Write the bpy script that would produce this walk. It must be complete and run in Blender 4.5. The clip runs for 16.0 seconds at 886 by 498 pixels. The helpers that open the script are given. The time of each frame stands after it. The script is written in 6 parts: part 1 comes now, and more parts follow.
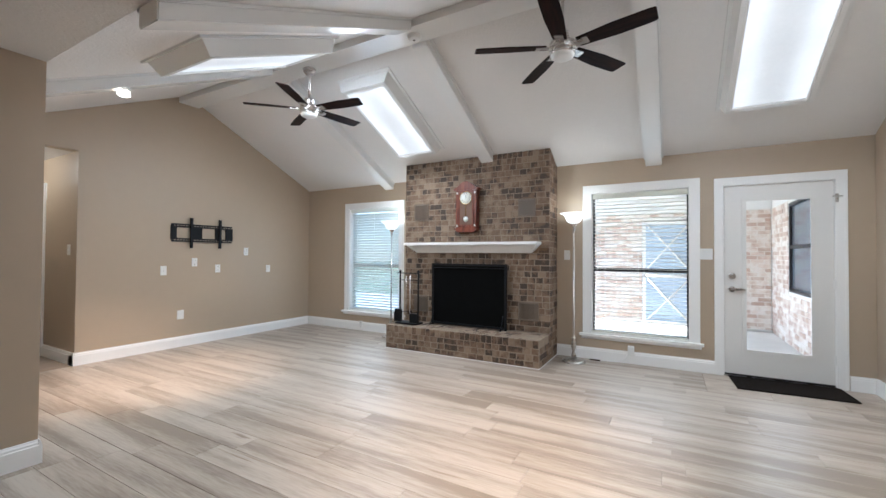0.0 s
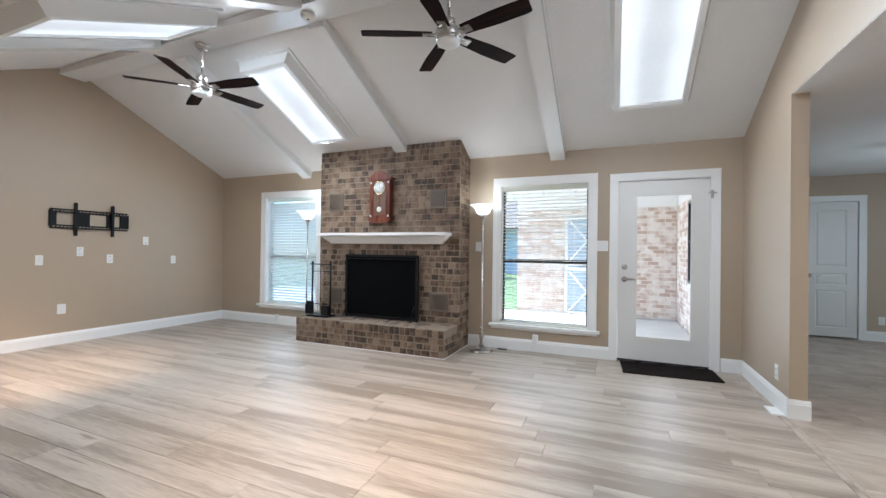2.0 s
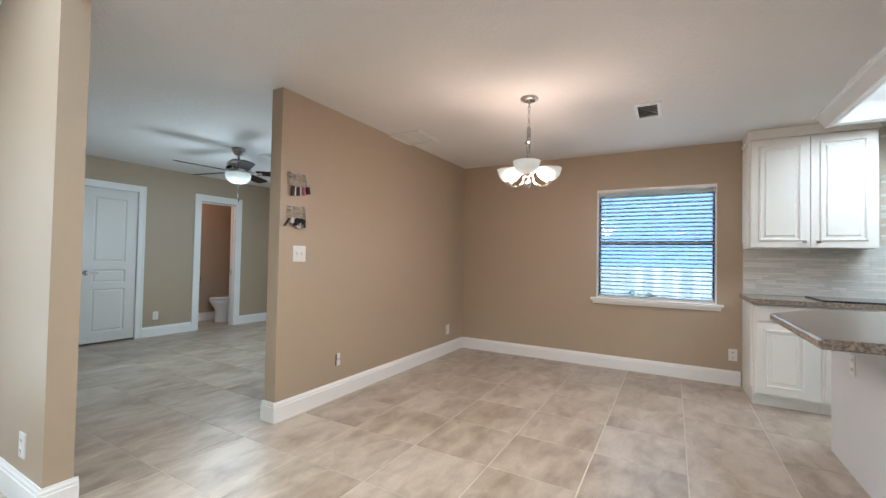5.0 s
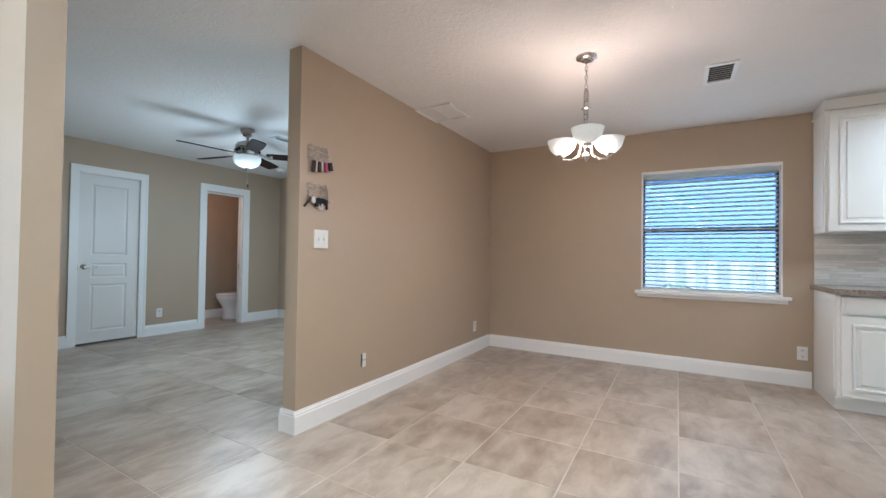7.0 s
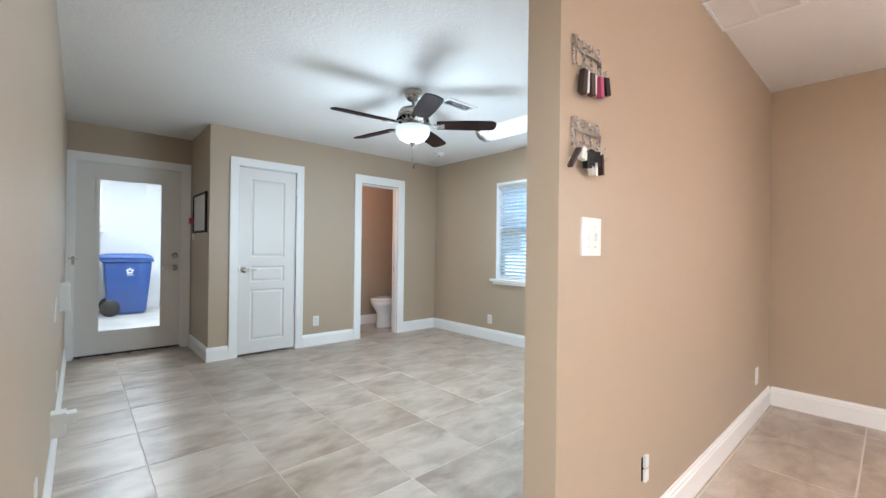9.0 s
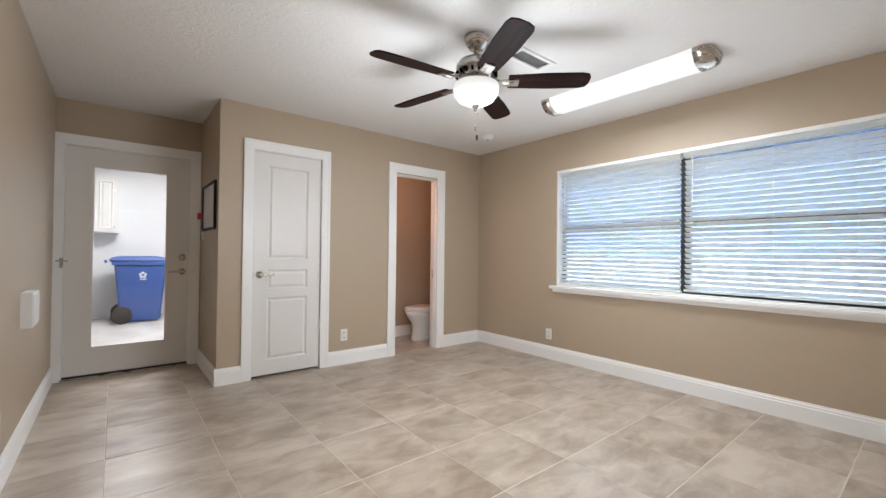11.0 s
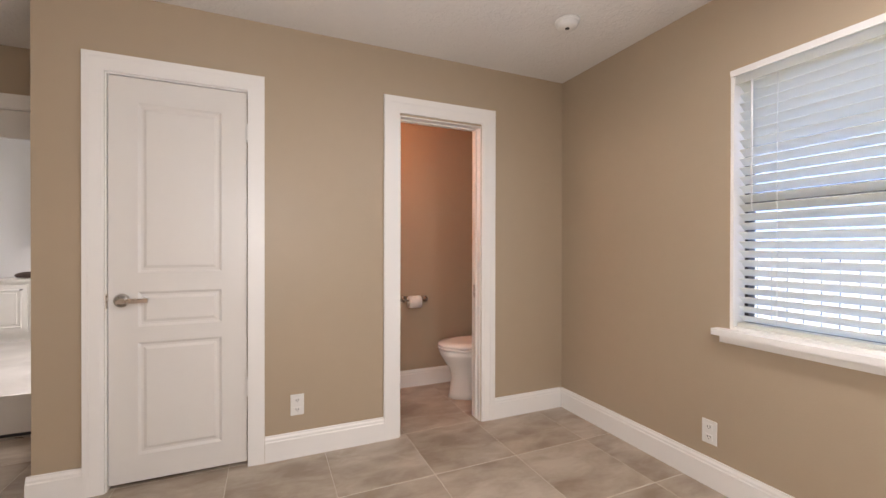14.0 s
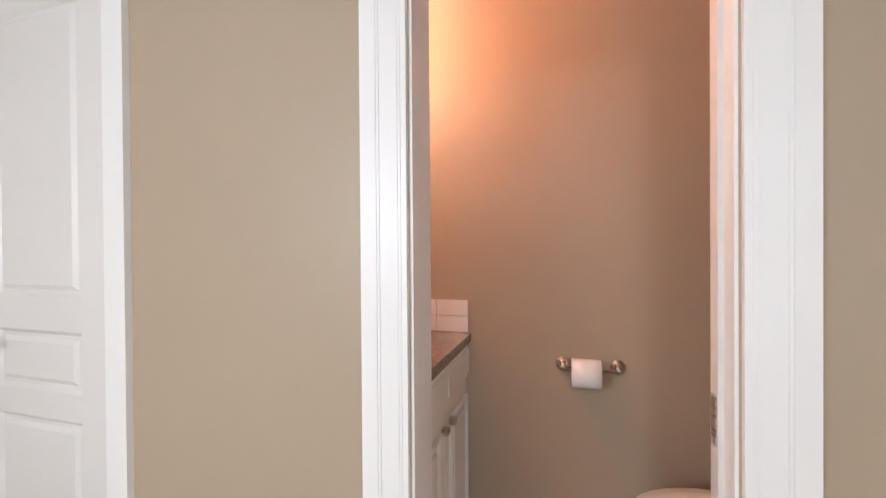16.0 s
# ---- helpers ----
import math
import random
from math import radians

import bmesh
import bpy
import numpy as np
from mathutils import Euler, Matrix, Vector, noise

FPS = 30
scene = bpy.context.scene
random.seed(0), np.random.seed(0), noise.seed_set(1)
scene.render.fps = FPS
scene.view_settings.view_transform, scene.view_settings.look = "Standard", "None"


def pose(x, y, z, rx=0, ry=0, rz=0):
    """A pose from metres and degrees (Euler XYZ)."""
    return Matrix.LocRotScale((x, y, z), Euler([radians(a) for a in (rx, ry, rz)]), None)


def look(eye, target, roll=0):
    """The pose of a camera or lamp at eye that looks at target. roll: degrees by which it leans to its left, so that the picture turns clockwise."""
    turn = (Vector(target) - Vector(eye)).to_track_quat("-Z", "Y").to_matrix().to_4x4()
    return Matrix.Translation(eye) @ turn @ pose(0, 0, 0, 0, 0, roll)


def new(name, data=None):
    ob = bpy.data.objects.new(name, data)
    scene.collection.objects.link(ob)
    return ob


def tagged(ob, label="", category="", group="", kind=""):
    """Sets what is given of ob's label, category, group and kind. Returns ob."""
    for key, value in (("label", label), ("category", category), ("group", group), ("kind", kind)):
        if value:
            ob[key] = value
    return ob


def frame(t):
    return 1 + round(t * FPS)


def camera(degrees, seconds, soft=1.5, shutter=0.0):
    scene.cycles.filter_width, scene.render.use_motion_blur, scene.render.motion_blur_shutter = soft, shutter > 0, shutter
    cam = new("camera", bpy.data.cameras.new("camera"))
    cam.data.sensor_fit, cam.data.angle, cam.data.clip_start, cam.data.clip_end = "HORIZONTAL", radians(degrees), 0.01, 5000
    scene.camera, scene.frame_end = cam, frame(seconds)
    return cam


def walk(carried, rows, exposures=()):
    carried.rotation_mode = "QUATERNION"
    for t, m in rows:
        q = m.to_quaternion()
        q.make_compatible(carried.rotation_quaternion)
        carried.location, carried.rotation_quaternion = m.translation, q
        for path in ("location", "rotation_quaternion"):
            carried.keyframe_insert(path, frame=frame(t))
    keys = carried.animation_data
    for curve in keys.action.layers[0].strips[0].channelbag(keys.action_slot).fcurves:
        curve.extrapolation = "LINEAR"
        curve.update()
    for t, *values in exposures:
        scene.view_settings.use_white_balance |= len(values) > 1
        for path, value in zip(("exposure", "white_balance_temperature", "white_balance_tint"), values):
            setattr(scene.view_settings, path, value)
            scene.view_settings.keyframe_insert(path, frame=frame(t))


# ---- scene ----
cam = camera(95.1, 16.0)
PATH = [
    (0, (1.58, 0.935, 1.258), (0.599, 2.677, 1.291), 0.4),
    (0.5, (1.81, 0.883, 1.246), (0.818, 2.619, 1.277), 0.4),
    (1, (1.978, 0.891, 1.235), (1.0, 2.636, 1.26), 0.5),
    (1.5, (2.023, 0.977, 1.215), (1.105, 2.753, 1.235), 0.6),
    (2, (2.039, 1.218, 1.202), (1.26, 3.06, 1.216), 0.8),
    (2.5, (2.171, 1.474, 1.206), (1.835, 3.446, 1.211), 0.7),
    (3, (2.338, 1.731, 1.235), (2.615, 3.712, 1.243), 0.8),
    (3.5, (2.415, 1.998, 1.236), (3.273, 3.804, 1.25), 1.0),
    (4, (2.501, 2.219, 1.205), (3.796, 3.743, 1.229), 1.2),
    (4.5, (2.58, 2.43, 1.191), (4.165, 3.649, 1.228), 1.2),
    (5, (2.532, 2.586, 1.203), (4.272, 3.572, 1.246), 1.1),
    (7.5, (2.902, 3.281, 1.106), (4.625, 4.297, 1.127), 0.5),
    (8, (3.087, 3.654, 1.149), (4.677, 4.868, 1.16), 0.5),
    (8.5, (3.316, 4.039, 1.148), (4.759, 5.424, 1.154), 0.7),
    (9, (3.461, 4.408, 1.166), (4.797, 5.896, 1.17), 0.7),
    (11.5, (3.919, 5.285, 1.128), (5.172, 6.844, 1.149), 0.6),
    (12, (4.137, 5.362, 1.131), (5.376, 6.932, 1.151), 0.5),
    (12.5, (4.411, 5.601, 1.138), (5.608, 7.203, 1.157), 0.5),
    (13, (4.735, 5.891, 1.141), (5.861, 7.544, 1.152), 0.4),
    (13.5, (5.075, 6.25, 1.152), (6.055, 7.993, 1.155), 0.3),
    (14, (5.43, 6.605, 1.189), (6.225, 8.441, 1.181), 0.1),
    (14.5, (5.807, 6.976, 1.186), (6.323, 8.909, 1.184), 0.0),
    (15, (6.094, 7.406, 1.203), (6.281, 9.398, 1.194), -0.1),
    (15.5, (6.371, 7.839, 1.218), (6.173, 9.829, 1.181), 0.0),
    (16, (6.493, 8.267, 1.201), (5.92, 10.183, 1.187), -0.4),
]
walk(cam, [(t, look(eye, target, roll)) for t, eye, target, roll in PATH],
     exposures=[(0, 2.38, 5400, 4), (2.5, 2.38, 5350, 3), (3.5, 2.58, 5400, 1), (5, 2.84, 5350, -1), (7.5, 2.9, 5080, 0), (8, 3.0, 5300, 3), (9, 3.64, 5400, 3), (11.5, 3.42, 6450, 15), (13, 3.3, 6800, 18), (14, 3.45, 7000, 20), (14.5, 3.7, 7250, 22), (15, 3.9, 6200, 13), (15.5, 3.87, 6200, 14), (16, 3.82, 6100, 14)])

# ---- world and sun ----
world = bpy.data.worlds.new("sky")
scene.world = world
world.use_nodes = True
wn = world.node_tree.nodes
sky = wn.new("ShaderNodeTexSky")
sky.sky_type = "NISHITA"
sky.sun_disc = False
sky.sun_elevation = radians(45)
sky.sun_rotation = radians(271)
wn["Background"].inputs[1].default_value = 0.12
world.node_tree.links.new(sky.outputs[0], wn["Background"].inputs[0])
sun = new("sun", bpy.data.lights.new("sun", "SUN"))
sun.data.energy, sun.data.angle, sun.data.color = 3.2, radians(0.5), (1, 0.95, 0.88)
sun.matrix_world = look((-9, 0.2, 9), (0, 0, 0))

# strengths of the lamps of the house
PANEL, TUBE, BOWL, WARM, CAN, BATH, GARAGE = 0.11, 0.03, 0.04, 0.035, 3.0, 1.65, 8.0
BOX_LIGHT, TUBE_LIGHT, FAN_LIGHT = 2.3, 2.1, 5.2


def lamp(name, kind, loc, target, power, color, size=0.1, spot=80):
    data = bpy.data.lights.new(name, kind)
    data.energy, data.color = power, color
    if kind == "AREA":
        data.size = size
    else:
        data.shadow_soft_size = size
    if kind == "SPOT":
        data.spot_size, data.spot_blend = radians(spot), 0.9
    ob = new(name, data)
    ob.matrix_world = look(loc, target)
    return ob


# ---- materials ----
def mat(name, color, rough=0.5, metal=0.0, vary=0.06, scale=3.0, bump=0.0, bscale=60.0, spec=0.5, stretch=(1, 1, 1), emit=None, strength=0.0, coat=0.0, island=0.0, obj=0.0):
    """A surface with two scales of colour variation, fine relief and optional change from piece to piece."""
    m = bpy.data.materials.new(name)
    m.use_nodes = True
    nt = m.node_tree
    n, l = nt.nodes, nt.links
    b = n["Principled BSDF"]
    b.inputs["Roughness"].default_value = rough
    b.inputs["Metallic"].default_value = metal
    b.inputs["Specular IOR Level"].default_value = spec
    b.inputs["Coat Weight"].default_value = coat
    tc = n.new("ShaderNodeTexCoord")
    mp = n.new("ShaderNodeMapping")
    mp.inputs["Scale"].default_value = stretch
    l.new(tc.outputs["Object"], mp.inputs[0])
    src = mp.outputs[0]
    if obj:
        info = n.new("ShaderNodeObjectInfo")
        add = n.new("ShaderNodeVectorMath")
        add.operation = "MULTIPLY_ADD"
        l.new(info.outputs["Random"], add.inputs[0])
        add.inputs[1].default_value = (37, 19, 53)
        l.new(src, add.inputs[2])
        src = add.outputs[0]
    big = n.new("ShaderNodeTexNoise")
    big.inputs["Scale"].default_value = scale
    big.inputs["Detail"].default_value = 4
    small = n.new("ShaderNodeTexNoise")
    small.inputs["Scale"].default_value = scale * 14
    small.inputs["Detail"].default_value = 3
    l.new(src, big.inputs["Vector"])
    l.new(src, small.inputs["Vector"])
    sm = n.new("ShaderNodeMath")
    sm.operation = "MULTIPLY_ADD"
    l.new(small.outputs[0], sm.inputs[0])
    sm.inputs[1].default_value = 0.35
    l.new(big.outputs[0], sm.inputs[2])
    val = sm.outputs[0]
    if obj or island:
        r = n.new("ShaderNodeObjectInfo") if obj else n.new("ShaderNodeNewGeometry")
        o = r.outputs["Random"] if obj else r.outputs["Random Per Island"]
        ad = n.new("ShaderNodeMath")
        ad.operation = "MULTIPLY_ADD"
        l.new(o, ad.inputs[0])
        ad.inputs[1].default_value = obj or island
        l.new(val, ad.inputs[2])
        sub = n.new("ShaderNodeMath")
        sub.operation = "SUBTRACT"
        l.new(ad.outputs[0], sub.inputs[0])
        sub.inputs[1].default_value = (obj or island) / 2
        val = sub.outputs[0]
    ramp = n.new("ShaderNodeValToRGB")
    colors = color if isinstance(color[0], (tuple, list)) else None
    if colors:
        els = ramp.color_ramp.elements
        while len(els) < len(colors):
            els.new(0.5)
        for k, c in enumerate(colors):
            els[k].position = 0.53 + 0.29 * k / (len(colors) - 1) if len(colors) > 1 else 0
            els[k].color = (*c, 1)
    else:
        lo = [max(0, c * (1 - vary)) for c in color]
        hi = [min(1, c * (1 + vary)) for c in color]
        ramp.color_ramp.elements[0].position, ramp.color_ramp.elements[1].position = 0.35, 1.0
        ramp.color_ramp.elements[0].color, ramp.color_ramp.elements[1].color = (*lo, 1), (*hi, 1)
    l.new(val, ramp.inputs[0])
    l.new(ramp.outputs[0], b.inputs["Base Color"])
    rr = n.new("ShaderNodeMapRange")
    rr.inputs["To Min"].default_value = max(0, rough - 0.06)
    rr.inputs["To Max"].default_value = min(1, rough + 0.06)
    l.new(big.outputs[0], rr.inputs["Value"])
    l.new(rr.outputs[0], b.inputs["Roughness"])
    if bump:
        bn = n.new("ShaderNodeTexNoise")
        bn.inputs["Scale"].default_value = bscale
        bn.inputs["Detail"].default_value = 4
        l.new(src, bn.inputs["Vector"])
        bp = n.new("ShaderNodeBump")
        bp.inputs["Strength"].default_value = bump
        bp.inputs["Distance"].default_value = 0.01
        l.new(bn.outputs[0], bp.inputs["Height"])
        l.new(bp.outputs[0], b.inputs["Normal"])
    if emit:
        b.inputs["Emission Color"].default_value = (*emit, 1)
        b.inputs["Emission Strength"].default_value = strength
    return m


def knockdown(name, color):
    """Ceiling paint over a trowelled knockdown texture."""
    m = mat(name, color, 0.75, vary=0.03, scale=1.5)
    n, l = m.node_tree.nodes, m.node_tree.links
    tc = n.new("ShaderNodeTexCoord")
    ns = n.new("ShaderNodeTexNoise")
    ns.inputs["Scale"].default_value = 26
    ns.inputs["Detail"].default_value = 3
    ns.inputs["Distortion"].default_value = 1.2
    l.new(tc.outputs["Object"], ns.inputs["Vector"])
    rp = n.new("ShaderNodeValToRGB")
    rp.color_ramp.elements[0].position, rp.color_ramp.elements[1].position = 0.47, 0.56
    l.new(ns.outputs[0], rp.inputs[0])
    bp = n.new("ShaderNodeBump")
    bp.inputs["Strength"].default_value = 0.32
    bp.inputs["Distance"].default_value = 0.005
    l.new(rp.outputs[0], bp.inputs["Height"])
    l.new(bp.outputs[0], n["Principled BSDF"].inputs["Normal"])
    return m


def glass_mat(name, rough=0.0, tint=(1, 1, 1)):
    m = bpy.data.materials.new(name)
    m.use_nodes = True
    b = m.node_tree.nodes["Principled BSDF"]
    b.inputs["Base Color"].default_value = (*tint, 1)
    b.inputs["Transmission Weight"].default_value = 1.0
    b.inputs["Roughness"].default_value = rough
    b.inputs["IOR"].default_value = 1.45
    return m


def plank_mat():
    """Pale grey-brown oak-look vinyl with long streaks and a few dark grain marks."""
    m = mat("vinyl_plank", ((0.26, 0.21, 0.162), (0.39, 0.33, 0.27), (0.48, 0.42, 0.353)), 0.36, scale=1.0, stretch=(0.6, 8.0, 1), bump=0.04, bscale=90, obj=0.16, spec=0.42)
    n, l = m.node_tree.nodes, m.node_tree.links
    ramp = [k for k in n if k.type == "VALTORGB"][0]
    add = [k for k in n if k.type == "VECT_MATH"][0]
    g = n.new("ShaderNodeTexNoise")
    g.inputs["Scale"].default_value = 2.3
    g.inputs["Detail"].default_value = 6
    g.inputs["Distortion"].default_value = 0.6
    l.new(add.outputs[0], g.inputs["Vector"])
    rp = n.new("ShaderNodeValToRGB")
    rp.color_ramp.elements[0].position, rp.color_ramp.elements[1].position = 0.66, 0.73
    rp.color_ramp.elements[0].color, rp.color_ramp.elements[1].color = (0, 0, 0, 1), (1, 1, 1, 1)
    l.new(g.outputs[0], rp.inputs[0])
    mx = n.new("ShaderNodeMix")
    mx.data_type = "RGBA"
    l.new(rp.outputs[0], mx.inputs["Factor"])
    l.new(ramp.outputs[0], mx.inputs["A"])
    mx.inputs["B"].default_value = (0.25, 0.19, 0.14, 1)
    l.new(mx.outputs["Result"], n["Principled BSDF"].inputs["Base Color"])
    return m


def panel_mat(name, strength, tint=(1.0, 0.98, 0.97)):
    """A prismatic diffuser over two tubes: brighter along the tubes, dimmer between them and at the rim."""
    m = mat(name, (0.8, 0.8, 0.8), 0.4, bump=0.1, bscale=300)
    n, l = m.node_tree.nodes, m.node_tree.links
    tc = n.new("ShaderNodeTexCoord")
    sx = n.new("ShaderNodeSeparateXYZ")
    l.new(tc.outputs["Object"], sx.inputs[0])
    ab = n.new("ShaderNodeMath")
    ab.operation = "ABSOLUTE"
    l.new(sx.outputs["X"], ab.inputs[0])
    mr = n.new("ShaderNodeMapRange")
    mr.interpolation_type = "SMOOTHSTEP"
    mr.inputs["From Min"].default_value, mr.inputs["From Max"].default_value = 0.0, 0.2
    l.new(ab.outputs[0], mr.inputs["Value"])
    pw = n.new("ShaderNodeMath")
    pw.operation = "POWER"
    pw.inputs[1].default_value = 2.0
    l.new(mr.outputs[0], pw.inputs[0])
    ma = n.new("ShaderNodeMath")
    ma.operation = "MULTIPLY_ADD"
    ma.inputs[1].default_value, ma.inputs[2].default_value = 0.5 * strength, 0.65 * strength
    l.new(pw.outputs[0], ma.inputs[0])
    mr = ma
    b = n["Principled BSDF"]
    b.inputs["Emission Color"].default_value = (*tint, 1)
    l.new(mr.outputs[0], b.inputs["Emission Strength"])
    return m


def tile_mat():
    """Stone-look porcelain: soft cloudy streaks along one direction, each tile its own piece of the pattern."""
    m = bpy.data.materials.new("stone_look_tile")
    m.use_nodes = True
    n, l = m.node_tree.nodes, m.node_tree.links
    b = n["Principled BSDF"]
    tc, info = n.new("ShaderNodeTexCoord"), n.new("ShaderNodeObjectInfo")
    mp, off = n.new("ShaderNodeMapping"), n.new("ShaderNodeVectorMath")
    mp.inputs["Scale"].default_value = (1.0, 1.9, 1)
    mp.inputs["Rotation"].default_value = (0, 0, 0.25)
    l.new(tc.outputs["Object"], mp.inputs[0])
    off.operation = "MULTIPLY_ADD"
    l.new(info.outputs["Random"], off.inputs[0])
    off.inputs[1].default_value = (41, 23, 0)
    l.new(mp.outputs[0], off.inputs[2])
    total = None
    for scale, weight, detail, distort in ((1.6, 0.52, 3, 0.3), (5.0, 0.40, 4, 0.6), (30.0, 0.08, 2, 0.0)):
        nz = n.new("ShaderNodeTexNoise")
        nz.inputs["Scale"].default_value, nz.inputs["Detail"].default_value, nz.inputs["Distortion"].default_value = scale, detail, distort
        l.new(off.outputs[0], nz.inputs["Vector"])
        ad = n.new("ShaderNodeMath")
        ad.operation = "MULTIPLY_ADD"
        l.new(nz.outputs[0], ad.inputs[0])
        ad.inputs[1].default_value = weight
        if total:
            l.new(total, ad.inputs[2])
        else:
            ad.inputs[2].default_value = 0.0
        total = ad.outputs[0]
    pm = n.new("ShaderNodeMath")
    pm.operation = "MULTIPLY_ADD"
    l.new(info.outputs["Random"], pm.inputs[0])
    pm.inputs[1].default_value = 0.05
    l.new(total, pm.inputs[2])
    ramp = n.new("ShaderNodeValToRGB")
    e = ramp.color_ramp.elements
    e[0].position, e[0].color = 0.40, (0.275, 0.21, 0.153, 1)
    e[1].position, e[1].color = 0.64, (0.50, 0.43, 0.355, 1)
    l.new(pm.outputs[0], ramp.inputs[0])
    l.new(ramp.outputs[0], b.inputs["Base Color"])
    rr = n.new("ShaderNodeMapRange")
    rr.inputs["To Min"].default_value, rr.inputs["To Max"].default_value = 0.30, 0.38
    l.new(total, rr.inputs["Value"])
    l.new(rr.outputs[0], b.inputs["Roughness"])
    bp = n.new("ShaderNodeBump")
    bp.inputs["Strength"].default_value, bp.inputs["Distance"].default_value = 0.05, 0.004
    l.new(total, bp.inputs["Height"])
    l.new(bp.outputs[0], b.inputs["Normal"])
    return m


M_WALL = mat("wall_paint", (0.42, 0.335, 0.243), 0.44, vary=0.035, scale=0.9, bump=0.06, bscale=140)
M_TRIM = mat("trim_paint", (0.82, 0.81, 0.79), 0.36, vary=0.008, scale=2)
M_DOOR = mat("door_paint", (0.72, 0.70, 0.67), 0.37, vary=0.02, scale=2, bump=0.02, bscale=200)
M_CEIL = knockdown("ceiling_paint", (0.72, 0.70, 0.68))
M_BEAM = mat("beam_gloss_paint", (0.76, 0.755, 0.74), 0.2, vary=0.02, scale=2)
M_WHITE = mat("white_plastic", (0.75, 0.745, 0.725), 0.35, vary=0.02)
M_BLACK = mat("black_iron", (0.006, 0.006, 0.007), 0.55, vary=0.3, scale=20, spec=0.25)
# black of the firebox and screen, also painted shade in small recesses
M_DARKBOX = mat("soot_and_recess_shade", (0.004, 0.004, 0.004), 0.95, vary=0.3, scale=9, spec=0.05)
M_NICKEL = mat("brushed_nickel", (0.50, 0.47, 0.44), 0.28, metal=1.0, vary=0.06, scale=12, stretch=(1, 1, 8))
M_PLANK = plank_mat()
M_SUB = mat("plank_gap", (0.31, 0.255, 0.205), 0.8, vary=0.2, scale=5)
M_TILE = tile_mat()
M_GROUT = mat("pale_grout", (0.58, 0.52, 0.445), 0.85, vary=0.12, scale=7)
M_BRICK = mat("tumbled_brick", ((0.055, 0.038, 0.028), (0.132, 0.084, 0.053), (0.165, 0.103, 0.063), (0.185, 0.124, 0.080), (0.25, 0.182, 0.125)), 0.85, scale=7, bump=0.5, bscale=70, obj=0.3)
M_BRICKS = mat("tumbled_brick_far", ((0.055, 0.038, 0.028), (0.132, 0.084, 0.053), (0.165, 0.103, 0.063), (0.185, 0.124, 0.080), (0.25, 0.182, 0.125)), 0.85, scale=7, bump=0.5, bscale=70, island=0.3)
M_MORTAR = mat("mortar", (0.265, 0.205, 0.148), 0.95, vary=0.2, scale=12, bump=0.4, bscale=120)
# patio brick and mortar paled to carry the washed-out outdoor glare
M_EBRICK = mat("patio_brick_in_glare", ((0.50, 0.36, 0.29), (0.62, 0.50, 0.43), (0.70, 0.61, 0.54), (0.78, 0.72, 0.67)), 0.85, scale=6, bump=0.4, bscale=70, island=0.35)
M_EMORTAR = mat("patio_mortar_in_glare", (0.78, 0.75, 0.71), 0.95, vary=0.12, scale=12)
M_CONC = mat("concrete", (0.60, 0.585, 0.56), 0.85, vary=0.15, scale=1.5, bump=0.2, bscale=50)
M_GRASS = mat("lawn_grass", (0.10, 0.155, 0.065), 0.9, vary=0.4, scale=4, bump=0.5, bscale=90)
M_BLADE = mat("walnut_blade", ((0.006, 0.003, 0.0025), (0.012, 0.005, 0.004), (0.022, 0.009, 0.006)), 0.5, spec=0.06, scale=3, stretch=(1, 9, 1))
M_CLOCK = mat("cherry_wood", ((0.085, 0.018, 0.010), (0.14, 0.032, 0.016), (0.20, 0.055, 0.026)), 0.32, scale=5, stretch=(7, 1, 1), coat=0.3)
M_GLASS = glass_mat("window_glass")
# blue in the glass imitates the cooler, dimmer daylight of the view
M_GLASS_BLUE = glass_mat("cool_daylight_window_glass", tint=(0.76, 0.86, 1.0))
M_FROST = mat("frosted_glass", (0.85, 0.84, 0.80), 0.35, vary=0.02, emit=(1.0, 0.85, 0.70), strength=WARM)
M_FANBOWL = mat("opal_glass_bowl", (0.85, 0.85, 0.82), 0.3, vary=0.02, emit=(0.95, 1.0, 0.97), strength=BOWL)
M_LENS = mat("fan_lens", (0.75, 0.75, 0.74), 0.4, vary=0.02)
M_TORCH = mat("torchiere_glass", (0.85, 0.84, 0.80), 0.3, vary=0.02, emit=(1.0, 0.96, 0.9), strength=0.25)
M_PANEL = panel_mat("light_panel", PANEL)
M_PANEL_K = panel_mat("kitchen_light_panel", 0.8 * PANEL)
M_TUBE = mat("tube_diffuser", (0.85, 0.85, 0.85), 0.35, vary=0.02, emit=(0.94, 0.98, 1.0), strength=TUBE)
M_CAN = mat("lamp_lens", (0.9, 0.9, 0.88), 0.4, vary=0.01, emit=(1.0, 0.84, 0.66), strength=CAN)
M_SLAT = mat("blind_slat", (0.83, 0.83, 0.81), 0.4, vary=0.02)
sn, sl = M_SLAT.node_tree.nodes, M_SLAT.node_tree.links
thru, blend = sn.new("ShaderNodeBsdfTranslucent"), sn.new("ShaderNodeMixShader")
thru.inputs[0].default_value = (0.95, 0.94, 0.87, 1)
blend.inputs[0].default_value = 0.75
sl.new(sn["Principled BSDF"].outputs[0], blend.inputs[1])
sl.new(thru.outputs[0], blend.inputs[2])
sl.new(blend.outputs[0], sn["Material Output"].inputs[0])
M_SASH = mat("bronze_sash", (0.018, 0.018, 0.02), 0.4, vary=0.2, scale=10)
M_CAB = mat("cabinet_paint", (0.78, 0.765, 0.72), 0.37, vary=0.02, scale=2)
